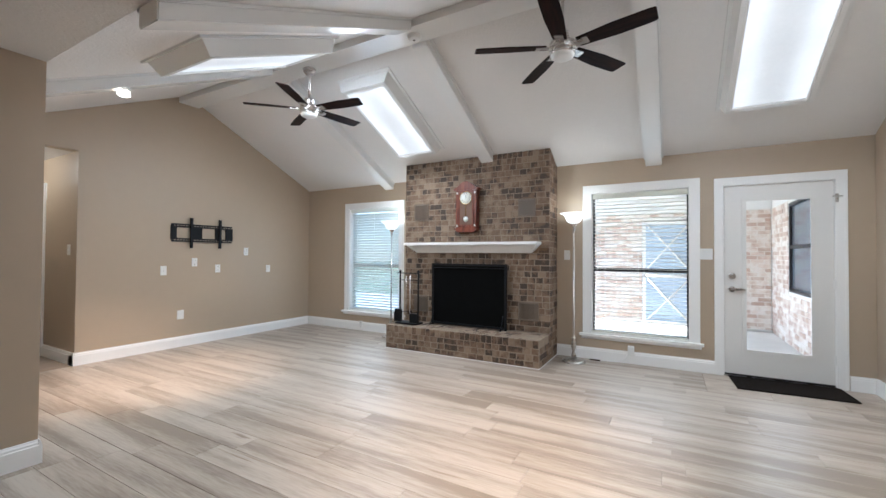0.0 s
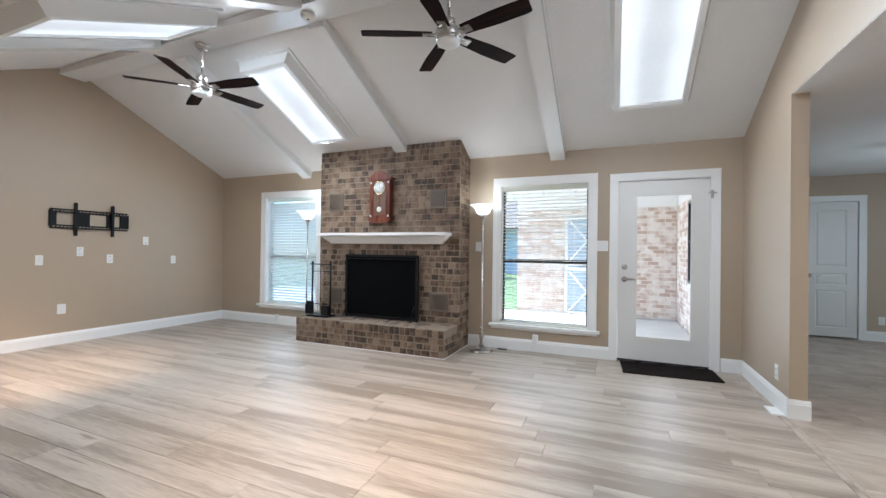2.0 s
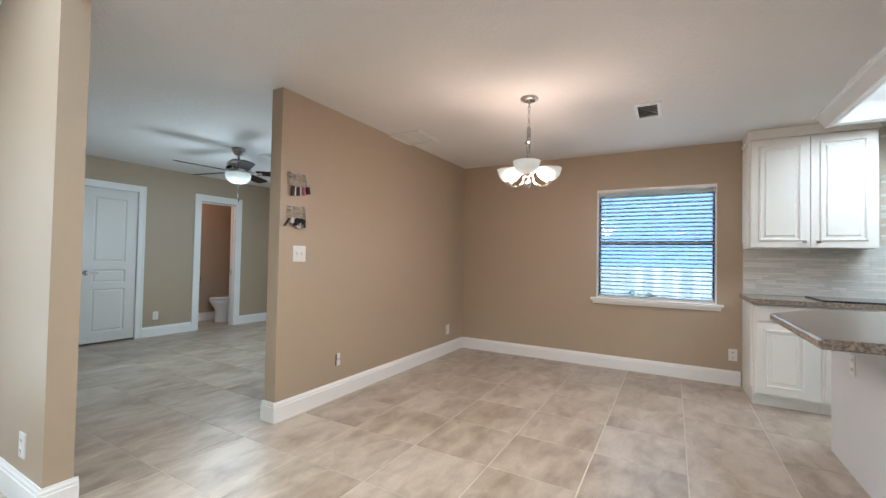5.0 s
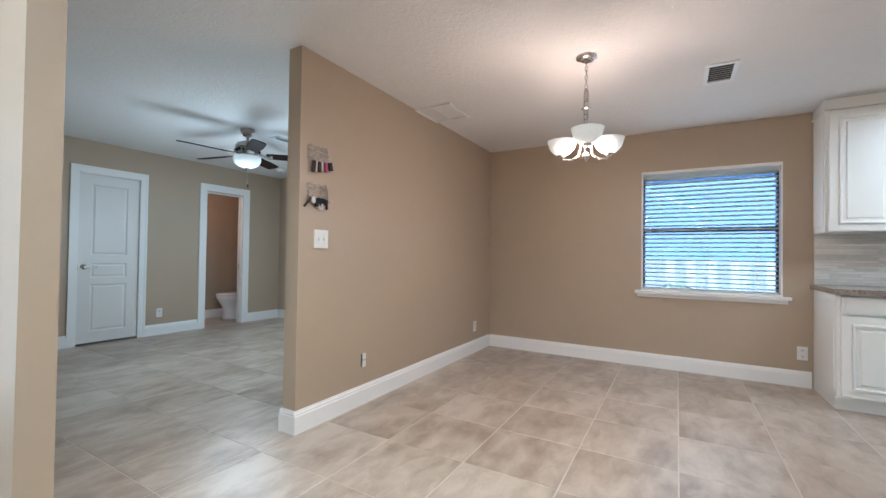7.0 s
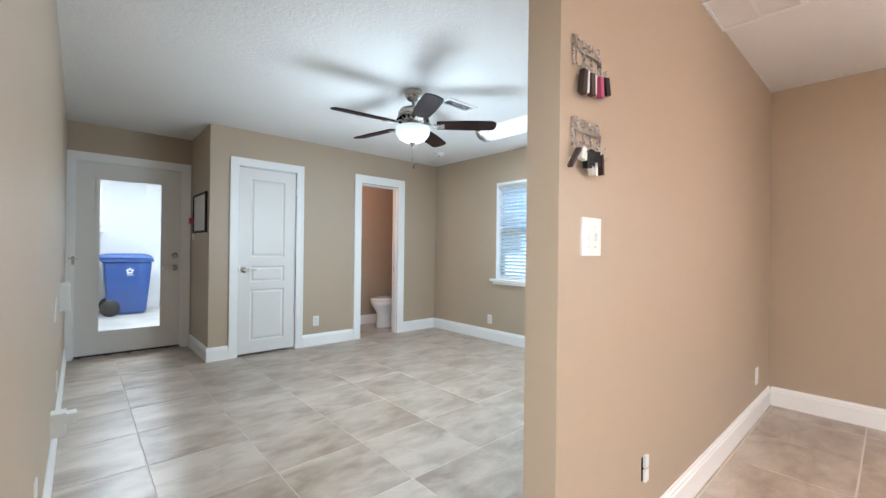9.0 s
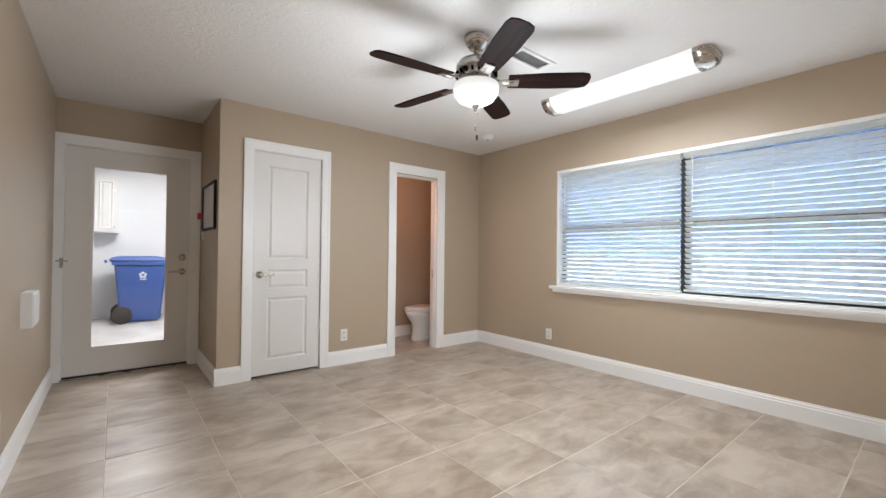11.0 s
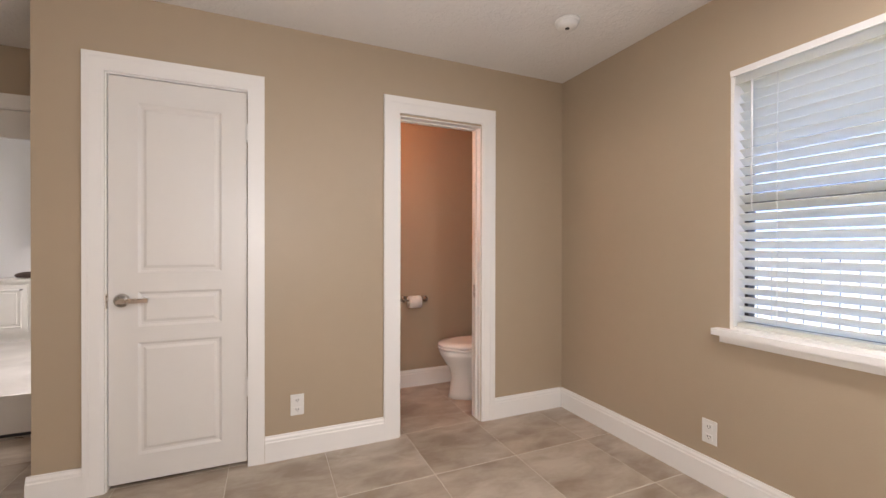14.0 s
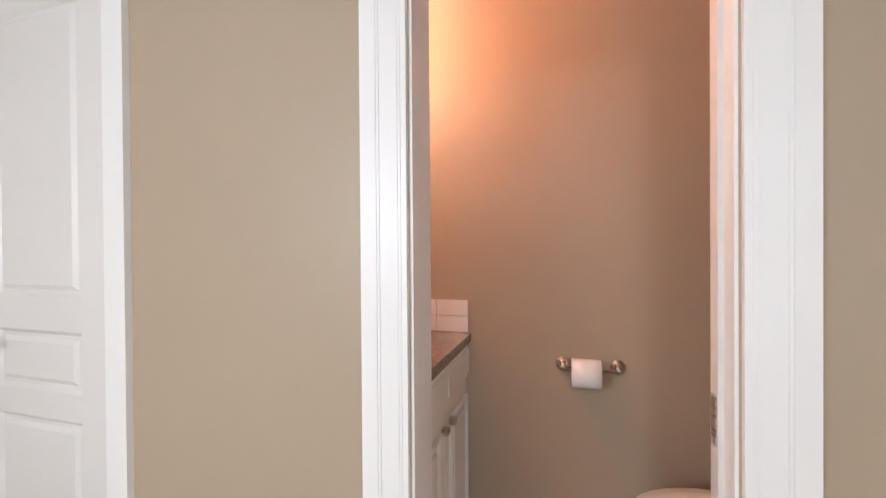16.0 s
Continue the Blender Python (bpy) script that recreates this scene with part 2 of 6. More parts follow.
M_GRAN = mat("granite_counter", ((0.13, 0.10, 0.078), (0.24, 0.195, 0.155), (0.33, 0.28, 0.235)), 0.14, scale=90, vary=0.3)
M_SPLASH = mat("glass_mosaic", ((0.66, 0.67, 0.64), (0.74, 0.74, 0.71), (0.82, 0.81, 0.78)), 0.16, scale=4, obj=0.4)
M_PORC = mat("porcelain", (0.80, 0.78, 0.75), 0.12, vary=0.01)
M_PAPER = mat("tissue_paper", (0.84, 0.83, 0.81), 0.9, vary=0.03, scale=30)
M_MAT = mat("door_mat", (0.014, 0.010, 0.008), 0.95, spec=0.08, vary=0.4, scale=60, bump=0.6, bscale=300)
M_BIN = mat("blue_plastic", (0.028, 0.085, 0.30), 0.42, vary=0.1, scale=4)
M_RUBBER = mat("black_rubber", (0.02, 0.02, 0.02), 0.7, vary=0.2)
M_PINK = mat("pink_plastic", (0.42, 0.06, 0.15), 0.4, vary=0.1)
M_BROWN = mat("brown_leather", (0.03, 0.013, 0.009), 0.6, vary=0.3, scale=20)
M_TAN = mat("vent_bronze", (0.15, 0.115, 0.085), 0.5, vary=0.1, scale=10)
M_GWALL = mat("garage_paint", (0.80, 0.80, 0.79), 0.6, vary=0.03)
M_GFLOOR = mat("garage_floor", (0.55, 0.53, 0.50), 0.6, vary=0.25, scale=2.5)
M_BOARD = mat("whiteboard", (0.80, 0.81, 0.82), 0.15, vary=0.02)
M_DIAL = mat("clock_dial", (0.70, 0.70, 0.66), 0.35, vary=0.05)
M_BRASS = mat("polished_brass", (0.68, 0.50, 0.26), 0.22, metal=1.0, vary=0.05)
M_SIDING = mat("blue_siding", (0.42, 0.50, 0.60), 0.7, vary=0.08, scale=2)
M_ROOF = mat("shingle_roof", (0.16, 0.14, 0.13), 0.9, vary=0.2, scale=8)
M_FENCE = mat("cedar_fence", ((0.15, 0.155, 0.17), (0.25, 0.255, 0.27)), 0.85, scale=3, stretch=(1, 1, 0.2), obj=0.4)
M_LEAF = mat("leaves", ((0.03, 0.07, 0.02), (0.09, 0.16, 0.05)), 0.7, scale=6, island=0.6)
M_BARK = mat("bark", (0.10, 0.075, 0.055), 0.9, vary=0.3, scale=9)


# ---- building helpers ----
def box(bm, x0, x1, y0, y1, z0, z1, m=None):
    vs = [bm.verts.new((x, y, z)) for x in (x0, x1) for y in (y0, y1) for z in (z0, z1)]
    if m is not None:
        for v in vs:
            v.co = m @ v.co
    for a, b, c, d in ((0, 1, 3, 2), (4, 6, 7, 5), (0, 4, 5, 1), (2, 3, 7, 6), (0, 2, 6, 4), (1, 5, 7, 3)):
        bm.faces.new((vs[a], vs[b], vs[c], vs[d]))
    return bm


def boxes(*rows):
    bm = bmesh.new()
    for r in rows:
        box(bm, *r)
    return bm


def prism(points, axis, a, b, bm=None):
    """A polygon drawn in the two other axes and drawn out from a to b along axis."""
    bm = bm or bmesh.new()

    def put(u, v, w):
        return {"x": (w, u, v), "y": (u, w, v), "z": (u, v, w)}[axis]
    lo = [bm.verts.new(put(u, v, a)) for u, v in points]
    hi = [bm.verts.new(put(u, v, b)) for u, v in points]
    bm.faces.new(lo[::-1])
    bm.faces.new(hi)
    k = len(points)
    for i in range(k):
        bm.faces.new((lo[i], lo[(i + 1) % k], hi[(i + 1) % k], hi[i]))
    bmesh.ops.recalc_face_normals(bm, faces=bm.faces)
    return bm


def turned(profile, n=28, bm=None, at=(0, 0, 0)):
    """A body of revolution about z from (radius, height) pairs."""
    bm = bm or bmesh.new()
    rings = []
    for r, z in profile:
        if r < 1e-5:
            rings.append([bm.verts.new((at[0], at[1], at[2] + z))])
        else:
            rings.append([bm.verts.new((at[0] + r * math.cos(2 * math.pi * k / n), at[1] + r * math.sin(2 * math.pi * k / n), at[2] + z)) for k in range(n)])
    for p, q in zip(rings, rings[1:]):
        for k in range(n):
            a, b = p[k % len(p)], p[(k + 1) % len(p)]
            c, d = q[(k + 1) % len(q)], q[k % len(q)]
            vs = [v for i, v in enumerate((a, b, c, d)) if v not in (a, b, c, d)[:i]]
            if len(vs) > 2:
                bm.faces.new(vs)
    for f in bm.faces:
        f.smooth = True
    bmesh.ops.recalc_face_normals(bm, faces=bm.faces)
    return bm


def tube(points, r, n=10, bm=None, closed=False):
    """A round bar along a line of points."""
    bm = bm or bmesh.new()
    pts = [Vector(p) for p in points]
    rings = []
    side = None
    for i, p in enumerate(pts):
        d = (pts[min(i + 1, len(pts) - 1)] - pts[max(i - 1, 0)]).normalized()
        if side is None:
            side = d.orthogonal().normalized()
        side = (side - d * side.dot(d)).normalized()
        up = d.cross(side)
        rr = r[i] if isinstance(r, (list, tuple)) else r
        rings.append([bm.verts.new(p + rr * (math.cos(2 * math.pi * k / n) * side + math.sin(2 * math.pi * k / n) * up)) for k in range(n)])
    for p, q in zip(rings, rings[1:]):
        for k in range(n):
            bm.faces.new((p[k], p[(k + 1) % n], q[(k + 1) % n], q[k]))
    bm.faces.new(rings[0][::-1])
    bm.faces.new(rings[-1])
    for f in bm.faces:
        f.smooth = len(f.verts) == 4
    bmesh.ops.recalc_face_normals(bm, faces=bm.faces)
    return bm


def bevel(bm, w=0.004, seg=2, angle=40):
    es = [e for e in bm.edges if len(e.link_faces) == 2 and e.calc_face_angle(0) > radians(angle)]
    bmesh.ops.bevel(bm, geom=es, offset=w, segments=seg, affect="EDGES", clamp_overlap=True)
    return bm


def mesh_of(name, bm, material):
    me = bpy.data.meshes.new(name)
    bm.to_mesh(me)
    bm.free()
    me.materials.append(material)
    return me


def part(name, bm, material, parent, label=""):
    """One mesh object under a thing or under a part, in the parent's own axes."""
    ob = new(name, mesh_of(name, bm, material))
    ob.parent = parent
    if label:
        ob["label"] = label
    return ob


def piece(name, me, parent, m):
    ob = new(name, me)
    ob.parent = parent
    ob.matrix_basis = m
    return ob


def thing(name, m, label, category, group="", kind=""):
    ob = new(name)
    ob.empty_display_size = 0.05
    ob.matrix_world = m
    return tagged(ob, label, category, group, kind)


def solid(name, bm, material, label, category, m=None, group="", kind=""):
    ob = new(name, mesh_of(name, bm, material))
    if m is not None:
        ob.matrix_world = m
    return tagged(ob, label, category, group, kind)


def structure(name, bm, material, label="", category=""):
    return tagged(new(name, mesh_of(name, bm, material)), label, category, kind="structure")


NORTH, EAST, WEST = 0, -90, 90   # turn of a thing whose front looks to -y, -x, +x

# ---- large structure ----
NY, WX, EX, PX0, PX1 = 6.217, -4.228, 7.46, 3.25, 3.36
CEIL, RIDGE_Y, RIDGE_Z, SLOPE = 2.42, 4.05, 3.44, 0.47
SY = 1.88
KY0, KY1, KX = 5.056, 5.17, 4.49
TY0, TY1, CX = 9.045, 9.16, 4.44
GY = 9.95


def roof(y):
    return RIDGE_Z - SLOPE * abs(y - RIDGE_Y)


def wall_pieces(span, height, holes, low=0.0):
    """Rectangles (u0, u1, z0, z1) that fill a wall but for its holes (u0, u1, z0, z1)."""
    cuts = sorted({span[0], span[1], *(h[0] for h in holes), *(h[1] for h in holes)})
    out = []
    for a, b in zip(cuts, cuts[1:]):
        z = low
        for h in sorted((h for h in holes if h[0] <= a and h[1] >= b), key=lambda h: h[2]):
            if h[2] > z:
                out.append((a, b, z, h[2]))
            z = h[3]
        if z < height:
            out.append((a, b, z, height))
    return out


WIN_A = (0.71, 1.765, 0.315, 2.045)
WIN_B = (-3.24, -2.19, 0.315, 2.045)
DOOR_A = (2.06, 2.98, 0.0, 2.04)
WIN_D = (2.195, 3.345, 0.785, 2.01)
WIN_U = (5.38, 7.838, 0.80, 2.03)
DOOR_G = (3.41, 4.355, 0.0, 2.05)
DOOR_C = (4.71, 5.338, 0.0, 2.035)
DOOR_T = (6.19, 6.768, 0.0, 2.015)
BY = 9.89

bm = bmesh.new()
for a, b, z0, z1 in wall_pieces((WX, PX0), roof(NY) + 0.0, [WIN_A, WIN_B, DOOR_A]):
    box(bm, a, b, NY, NY + 0.16, z0, z1)
structure("wall_north", bm, M_WALL, "beige painted wall around the windows and patio door", "wall")
structure("wall_west", prism([(2.878, 0), (NY + 0.16, 0), (NY + 0.16, roof(NY + 0.16)), (RIDGE_Y, RIDGE_Z), (1.86, 2.41), (2.878, 2.41)], "x", WX - 0.12, WX), M_WALL, "tall beige gable wall", "wall")
structure("wall_pier", prism([(5.02, 0), (NY + 0.16, 0), (NY + 0.16, roof(NY + 0.16)), (6.21, CEIL + 0.005), (5.02, CEIL + 0.005)], "x", PX0, PX1), M_WALL, "beige pier wall beside the patio door", "wall")
structure("wall_gable", prism([(1.89, CEIL + 0.005), (6.21, CEIL + 0.005), (RIDGE_Y, RIDGE_Z)], "x", PX0, PX1), M_WALL, "beige gable wall above the wide opening", "wall")
structure("wall_utility_west", boxes((PX0, PX1, NY + 0.16, GY + 0.12, 0, CEIL)), M_WALL, "beige side wall of the utility room", "wall")
structure("wall_key", boxes((KX, EX, KY0, KY1, 0, CEIL)), M_WALL, "beige partition wall beside the dining area", "wall")
bm = bmesh.new()
for a, b, z0, z1 in wall_pieces((-1.3, 10.1), CEIL, [WIN_D, WIN_U]):
    box(bm, EX, EX + 0.2, a, b, z0, z1)
structure("wall_east", bm, M_WALL, "beige outer wall with the two blind-covered windows", "wall")
bm = bmesh.new()
for a, b, z0, z1 in wall_pieces((CX, EX), CEIL, [DOOR_C, DOOR_T]):
    box(bm, a, b, TY0, TY1, z0, z1)
structure("wall_bath", bm, M_WALL, "beige wall with closet and bathroom doors", "wall")
structure("wall_closet_side", boxes((CX, CX + 0.11, TY1, GY, 0, CEIL)), M_WALL, "beige return wall beside the glazed door", "wall")
bm = bmesh.new()
for a, b, z0, z1 in wall_pieces((PX1, 5.45), CEIL, [DOOR_G]):
    box(bm, a, b, GY, GY + 0.12, z0, z1)
structure("wall_garage", bm, M_WALL, "beige wall around the glazed garage door", "wall")
structure("wall_bath_back", boxes((5.45, EX, BY, GY + 0.12, 0, CEIL)), M_WALL, "beige back wall of the bathroom", "wall")
structure("wall_bath_side", boxes((5.45, 5.55, TY1, GY, 0, CEIL)), M_WALL, "beige side wall of the bathroom", "wall")
structure("wall_kitchen_west", boxes((-1.85, -1.73, -1.3, SY, 0, CEIL)), M_WALL, "beige wall end beside the living room", "wall")
structure("wall_living_south", boxes((-6.0, -1.85, SY - 0.12, SY, 0, roof(SY))), M_WALL, "beige wall opposite the fireplace", "wall")
structure("wall_kitchen_south", boxes((-1.73, EX, -1.42, -1.3, 0, CEIL)), M_WALL, "beige wall behind the kitchen", "wall")
structure("wall_hall_north", boxes((-6.0, WX - 0.12, 2.878, 3.0, 0, 2.41)), M_WALL, "beige hallway wall with a light switch", "wall")
structure("wall_hall_west", boxes((-6.12, -6.0, SY - 0.12, 3.0, 0, 2.41)), M_WALL, "beige end wall of the hallway", "wall")

# ceilings
t = 0.06
structure("ceiling_slope_north", prism([(RIDGE_Y, RIDGE_Z), (NY + 0.3, roof(NY + 0.3)), (NY + 0.3, roof(NY + 0.3) + t), (RIDGE_Y, RIDGE_Z + t)], "x", WX - 0.12, PX1), M_CEIL, "white textured sloping ceiling", "ceiling")
structure("ceiling_slope_south", prism([(RIDGE_Y, RIDGE_Z), (SY, CEIL + 0.0003), (SY, CEIL + t), (RIDGE_Y, RIDGE_Z + t)], "x", WX - 0.12, PX1), M_CEIL, "white textured sloping ceiling", "ceiling")
structure("ceiling_flat", boxes((PX0 + 0.002, EX + 0.2, -1.42, GY + 0.12, CEIL, CEIL + 0.06)), M_CEIL, "white knockdown textured flat ceiling", "ceiling")
structure("ceiling_kitchen", boxes((-1.85, PX0 + 0.001, -1.42, SY, CEIL, CEIL + 0.06)), M_CEIL, "white knockdown textured flat ceiling", "ceiling")
structure("ceiling_hall", boxes((-6.12, WX - 0.121, SY - 0.12, 3.0, 2.41, 2.45)), M_CEIL, "white hallway ceiling", "ceiling")

# ridge beam and rafters
structure("ridge_beam", bevel(boxes((WX, PX0, RIDGE_Y - 0.12, RIDGE_Y + 0.14, 3.31, 3.43))), M_BEAM, "glossy white ridge beam", "beam")
for x in (-2.395, -0.53, 1.405):
    for s in (1, -1):
        y0, y1 = (RIDGE_Y + 0.14, NY) if s > 0 else (RIDGE_Y - 0.12, SY)
        d = 0.105
        if s > 0 and x == -0.53:
            y1 = 5.853
        pts = [(y0, roof(y0) - d), (y1, roof(y1) - d), (y1, roof(y1) + 0.01), (y0, roof(y0) + 0.01)]
        structure("rafter_beam", bevel(prism(pts, "x", x - 0.085, x + 0.085), 0.006), M_BEAM, "glossy white ceiling rafter", "beam")
        for e in (-0.103, 0.085):
            pts = [(y0, roof(y0) - 0.022), (y1, roof(y1) - 0.022), (y1, roof(y1) + 0.004), (y0, roof(y0) + 0.004)]
            structure("trim_rafter", bevel(prism(pts, "x", x + e, x + e + 0.018), 0.005), M_BEAM, "thin white moulding where rafter meets ceiling", "trim")

# floors
structure("floor_wood", boxes((-6.0, 3.2, -1.3, NY + 0.16, -0.08, -0.006)), M_SUB, "pale oak-look plank floor", "floor")
wood = bpy.data.objects["floor_wood"]
structure("floor_tile", boxes((3.2, EX, -1.3, GY, -0.08, -0.0016)), M_GROUT, "stone-look square tile floor", "floor")
tiles = bpy.data.objects["floor_tile"]


# ---- mouldings ----
def baseboard(a, b, side):
    """A run of moulded skirting from a to b (plan), standing out to the given side (unit vector)."""
    bm = bmesh.new()
    a, b, s = Vector((*a, 0)), Vector((*b, 0)), Vector((*side, 0))
    prof = [(0, 0), (0.017, 0), (0.017, 0.108), (0.013, 0.113), (0.013, 0.124), (0.007, 0.134), (0.006, 0.142), (0, 0.142)]
    lo = [bm.verts.new(a + s * u + Vector((0, 0, z))) for u, z in prof]
    hi = [bm.verts.new(b + s * u + Vector((0, 0, z))) for u, z in prof]
    bm.faces.new(lo)
    bm.faces.new(hi[::-1])
    for i in range(len(prof)):
        j = (i + 1) % len(prof)
        bm.faces.new((lo[i], hi[i], hi[j], lo[j]))
    bmesh.ops.recalc_face_normals(bm, faces=bm.faces)
    structure("baseboard", bm, M_TRIM, "white moulded baseboard", "baseboard")


B = 0.017
for a, b, s in [
    ((WX, 2.878), (WX, NY), (1, 0)), ((WX + B, NY), (-1.83, NY), (0, -1)), ((0.30, NY), (1.994, NY), (0, -1)), ((3.062, NY), (PX0, NY), (0, -1)),
    ((PX0, 5.02), (PX0, NY - B), (-1, 0)), ((PX0 - B, 5.02), (PX1 + B, 5.02), (0, -1)), ((PX1, 5.02), (PX1, GY), (1, 0)),
    ((KX - B, KY0), (EX, KY0), (0, -1)), ((KX, KY0), (KX, KY1), (-1, 0)), ((KX - B, KY1), (EX, KY1), (0, 1)),
    ((EX, 2.0), (EX, KY0 - B), (-1, 0)), ((EX, KY1 + B), (EX, TY0), (-1, 0)),
    ((CX - B, TY0), (4.627, TY0), (0, -1)), ((5.417, TY0), (6.087, TY0), (0, -1)), ((6.87, TY0), (EX - B, TY0), (0, -1)),
    ((CX, TY0), (CX, GY), (-1, 0)), ((6.09, BY), (EX, BY), (0, -1)), ((EX, TY1), (EX, BY - B), (-1, 0)),
    ((-1.73, -1.3), (-1.73, SY), (1, 0)), ((-1.85, SY), (-1.73 + B, SY), (0, 1)), ((-6.0, SY), (-1.85, SY), (0, 1)),
    ((-5.13, 2.878), (WX, 2.878), (0, -1)), ((WX - 0.12, 2.878 - B), (WX + B, 2.878 - B), (0, 1)),
]:
    baseboard(a, b, s)


def casing(name, m, x0, x1, z1, w=0.085, z0=0.0, label="white moulded door casing"):
    """Fluted casing round an opening x0..x1 up to z1, on a wall whose front looks to local -y."""
    bm = bmesh.new()
    for u0, u1, d in ((0.0, 0.012, 0.012), (0.012, 0.018, 0.0135), (0.018, 0.058, 0.015), (0.058, 0.064, 0.017), (0.064, w, 0.019)):
        box(bm, x0 - u1, x0 - u0, -d, 0, z0, z1 + u1)
        box(bm, x1 + u0, x1 + u1, -d, 0, z0, z1 + u1)
        box(bm, x0 - u0, x1 + u0, -d, 0, z1 + u0, z1 + u1)
    ob = structure(name, bm, M_TRIM, label, "trim")
    ob.matrix_world = m
    return ob


def jamb(m, x0, x1, z1, depth, t=0.016):
    bm = boxes((x0, x0 + t, 0.001, depth, 0, z1 - t), (x1 - t, x1, 0.001, depth, 0, z1 - t), (x0, x1, 0.001, depth, z1 - t, z1))
    ob = structure("door_jamb", bm, M_TRIM, "white door jamb", "trim")
    ob.matrix_world = m


A0, G0, T0 = pose(0, NY, 0), pose(0, GY, 0), pose(0, TY0, 0)
casing("trim_patio_door", A0, DOOR_A[0] + 0.01, DOOR_A[1] - 0.01, 2.03, 0.083)
jamb(A0, DOOR_A[0], DOOR_A[1], DOOR_A[3], 0.16)
casing("trim_garage_door", G0, DOOR_G[0] + 0.005, DOOR_G[1] - 0.005, 2.04, 0.083)
jamb(G0, DOOR_G[0], DOOR_G[1], DOOR_G[3], 0.12)
casing("trim_closet_door", T0, DOOR_C[0], DOOR_C[1] - 0.006, 2.035, 0.083)
jamb(T0, DOOR_C[0], DOOR_C[1], DOOR_C[3], 0.115, 0.006)
casing("trim_bath_door", T0, DOOR_T[0] - 0.003, DOOR_T[1] + 0.004, 2.028, 0.1)
jamb(T0, DOOR_T[0], DOOR_T[1], DOOR_T[3], 0.115, 0.006)

# ---- sloping-ceiling light boxes ----
def light_box(m, w, l, h, label, group="ceiling light boxes", glow=None, power=1.0):
    """A white box hung from a ceiling, with a lit prismatic panel: local z points down from the ceiling."""
    t = thing("light_box", m, label, "ceiling light", group)
    e, k = 0.035, 0.075
    bm = bmesh.new()
    o = [(-w / 2 - k, -l / 2 - k), (w / 2 + k, -l / 2 - k), (w / 2 + k, l / 2 + k), (-w / 2 - k, l / 2 + k)]
    p = [(-w / 2 - e, -l / 2 - e), (w / 2 + e, -l / 2 - e), (w / 2 + e, l / 2 + e), (-w / 2 - e, l / 2 + e)]
    q = [(-w / 2, -l / 2), (w / 2, -l / 2), (w / 2, l / 2), (-w / 2, l / 2)]
    rings = [[bm.verts.new((*v, 0.0)) for v in o], [bm.verts.new((*v, h)) for v in p], [bm.verts.new((*v, h + 0.004)) for v in q], [bm.verts.new((*v, h - 0.03)) for v in q]]
    for r, s in zip(rings, rings[1:]):
        for i in range(4):
            bm.faces.new((r[i], r[(i + 1) % 4], s[(i + 1) % 4], s[i]))
    bmesh.ops.recalc_face_normals(bm, faces=bm.faces)
    part("box_frame", bm, M_BEAM, t)
    u, v = w / 2 + k, l / 2 + k
    part("flange", bevel(boxes((-u - 0.025, -u + 0.012, -v - 0.025, v + 0.025, 0, 0.016), (u - 0.012, u + 0.025, -v - 0.025, v + 0.025, 0, 0.016), (-u + 0.012, u - 0.012, -v - 0.025, -v + 0.012, 0, 0.016), (-u + 0.012, u - 0.012, v - 0.012, v + 0.025, 0, 0.016)), 0.004), M_BEAM, t)
    part("inner_rim", boxes((-w / 2 + 0.001, -w / 2 + 0.016, -l / 2, l / 2, h - 0.012, h + 0.001), (w / 2 - 0.016, w / 2 - 0.001, -l / 2, l / 2, h - 0.012, h + 0.001), (-w / 2 + 0.016, w / 2 - 0.016, -l / 2, -l / 2 + 0.016, h - 0.012, h + 0.001), (-w / 2 + 0.016, w / 2 - 0.016, l / 2 - 0.016, l / 2, h - 0.012, h + 0.001)), M_TRIM, t)
    part("diffuser", boxes((-w / 2 + 0.012, w / 2 - 0.012, -l / 2 + 0.012, l / 2 - 0.012, h - 0.022, h - 0.016)), glow or M_PANEL, t, "glowing prismatic diffuser panel")
    tubes = lamp("light_box_lamp", "AREA", (0, 0, 0), (0, 0, -1), math.pi * w * l * BOX_LIGHT * power, (1, 0.98, 0.97), 1)
    tubes.data.shape, tubes.data.size, tubes.data.size_y = "RECTANGLE", w - 0.06, l - 0.06
    tubes.matrix_world = m @ pose(0, 0, h + 0.008, 180)
    return t


TILT = math.degrees(math.atan(SLOPE))


def on_slope(x, y, s):
    """A pose on the sloping ceiling whose z points into the room."""
    return pose(x, y, roof(y), 180 - s * TILT, 0, 0)


cosl = math.cos(radians(TILT))
for x, y, s in ((-1.43, 5.02, 1), (2.335, 5.02, 1), (-1.435, 3.03, -1), (2.335, 3.03, -1)):
    light_box(on_slope(x, y, s), 0.555, 1.17, 0.125, "white light box with a bright diffuser on the sloping ceiling", power=1.9 if x < 0 else 1.0)
light_box(pose(6.3, 0.88, CEIL, 180), 1.16, 1.2, 0.10, "white light box with a bright diffuser on the kitchen ceiling", glow=M_PANEL_K, power=0.45)

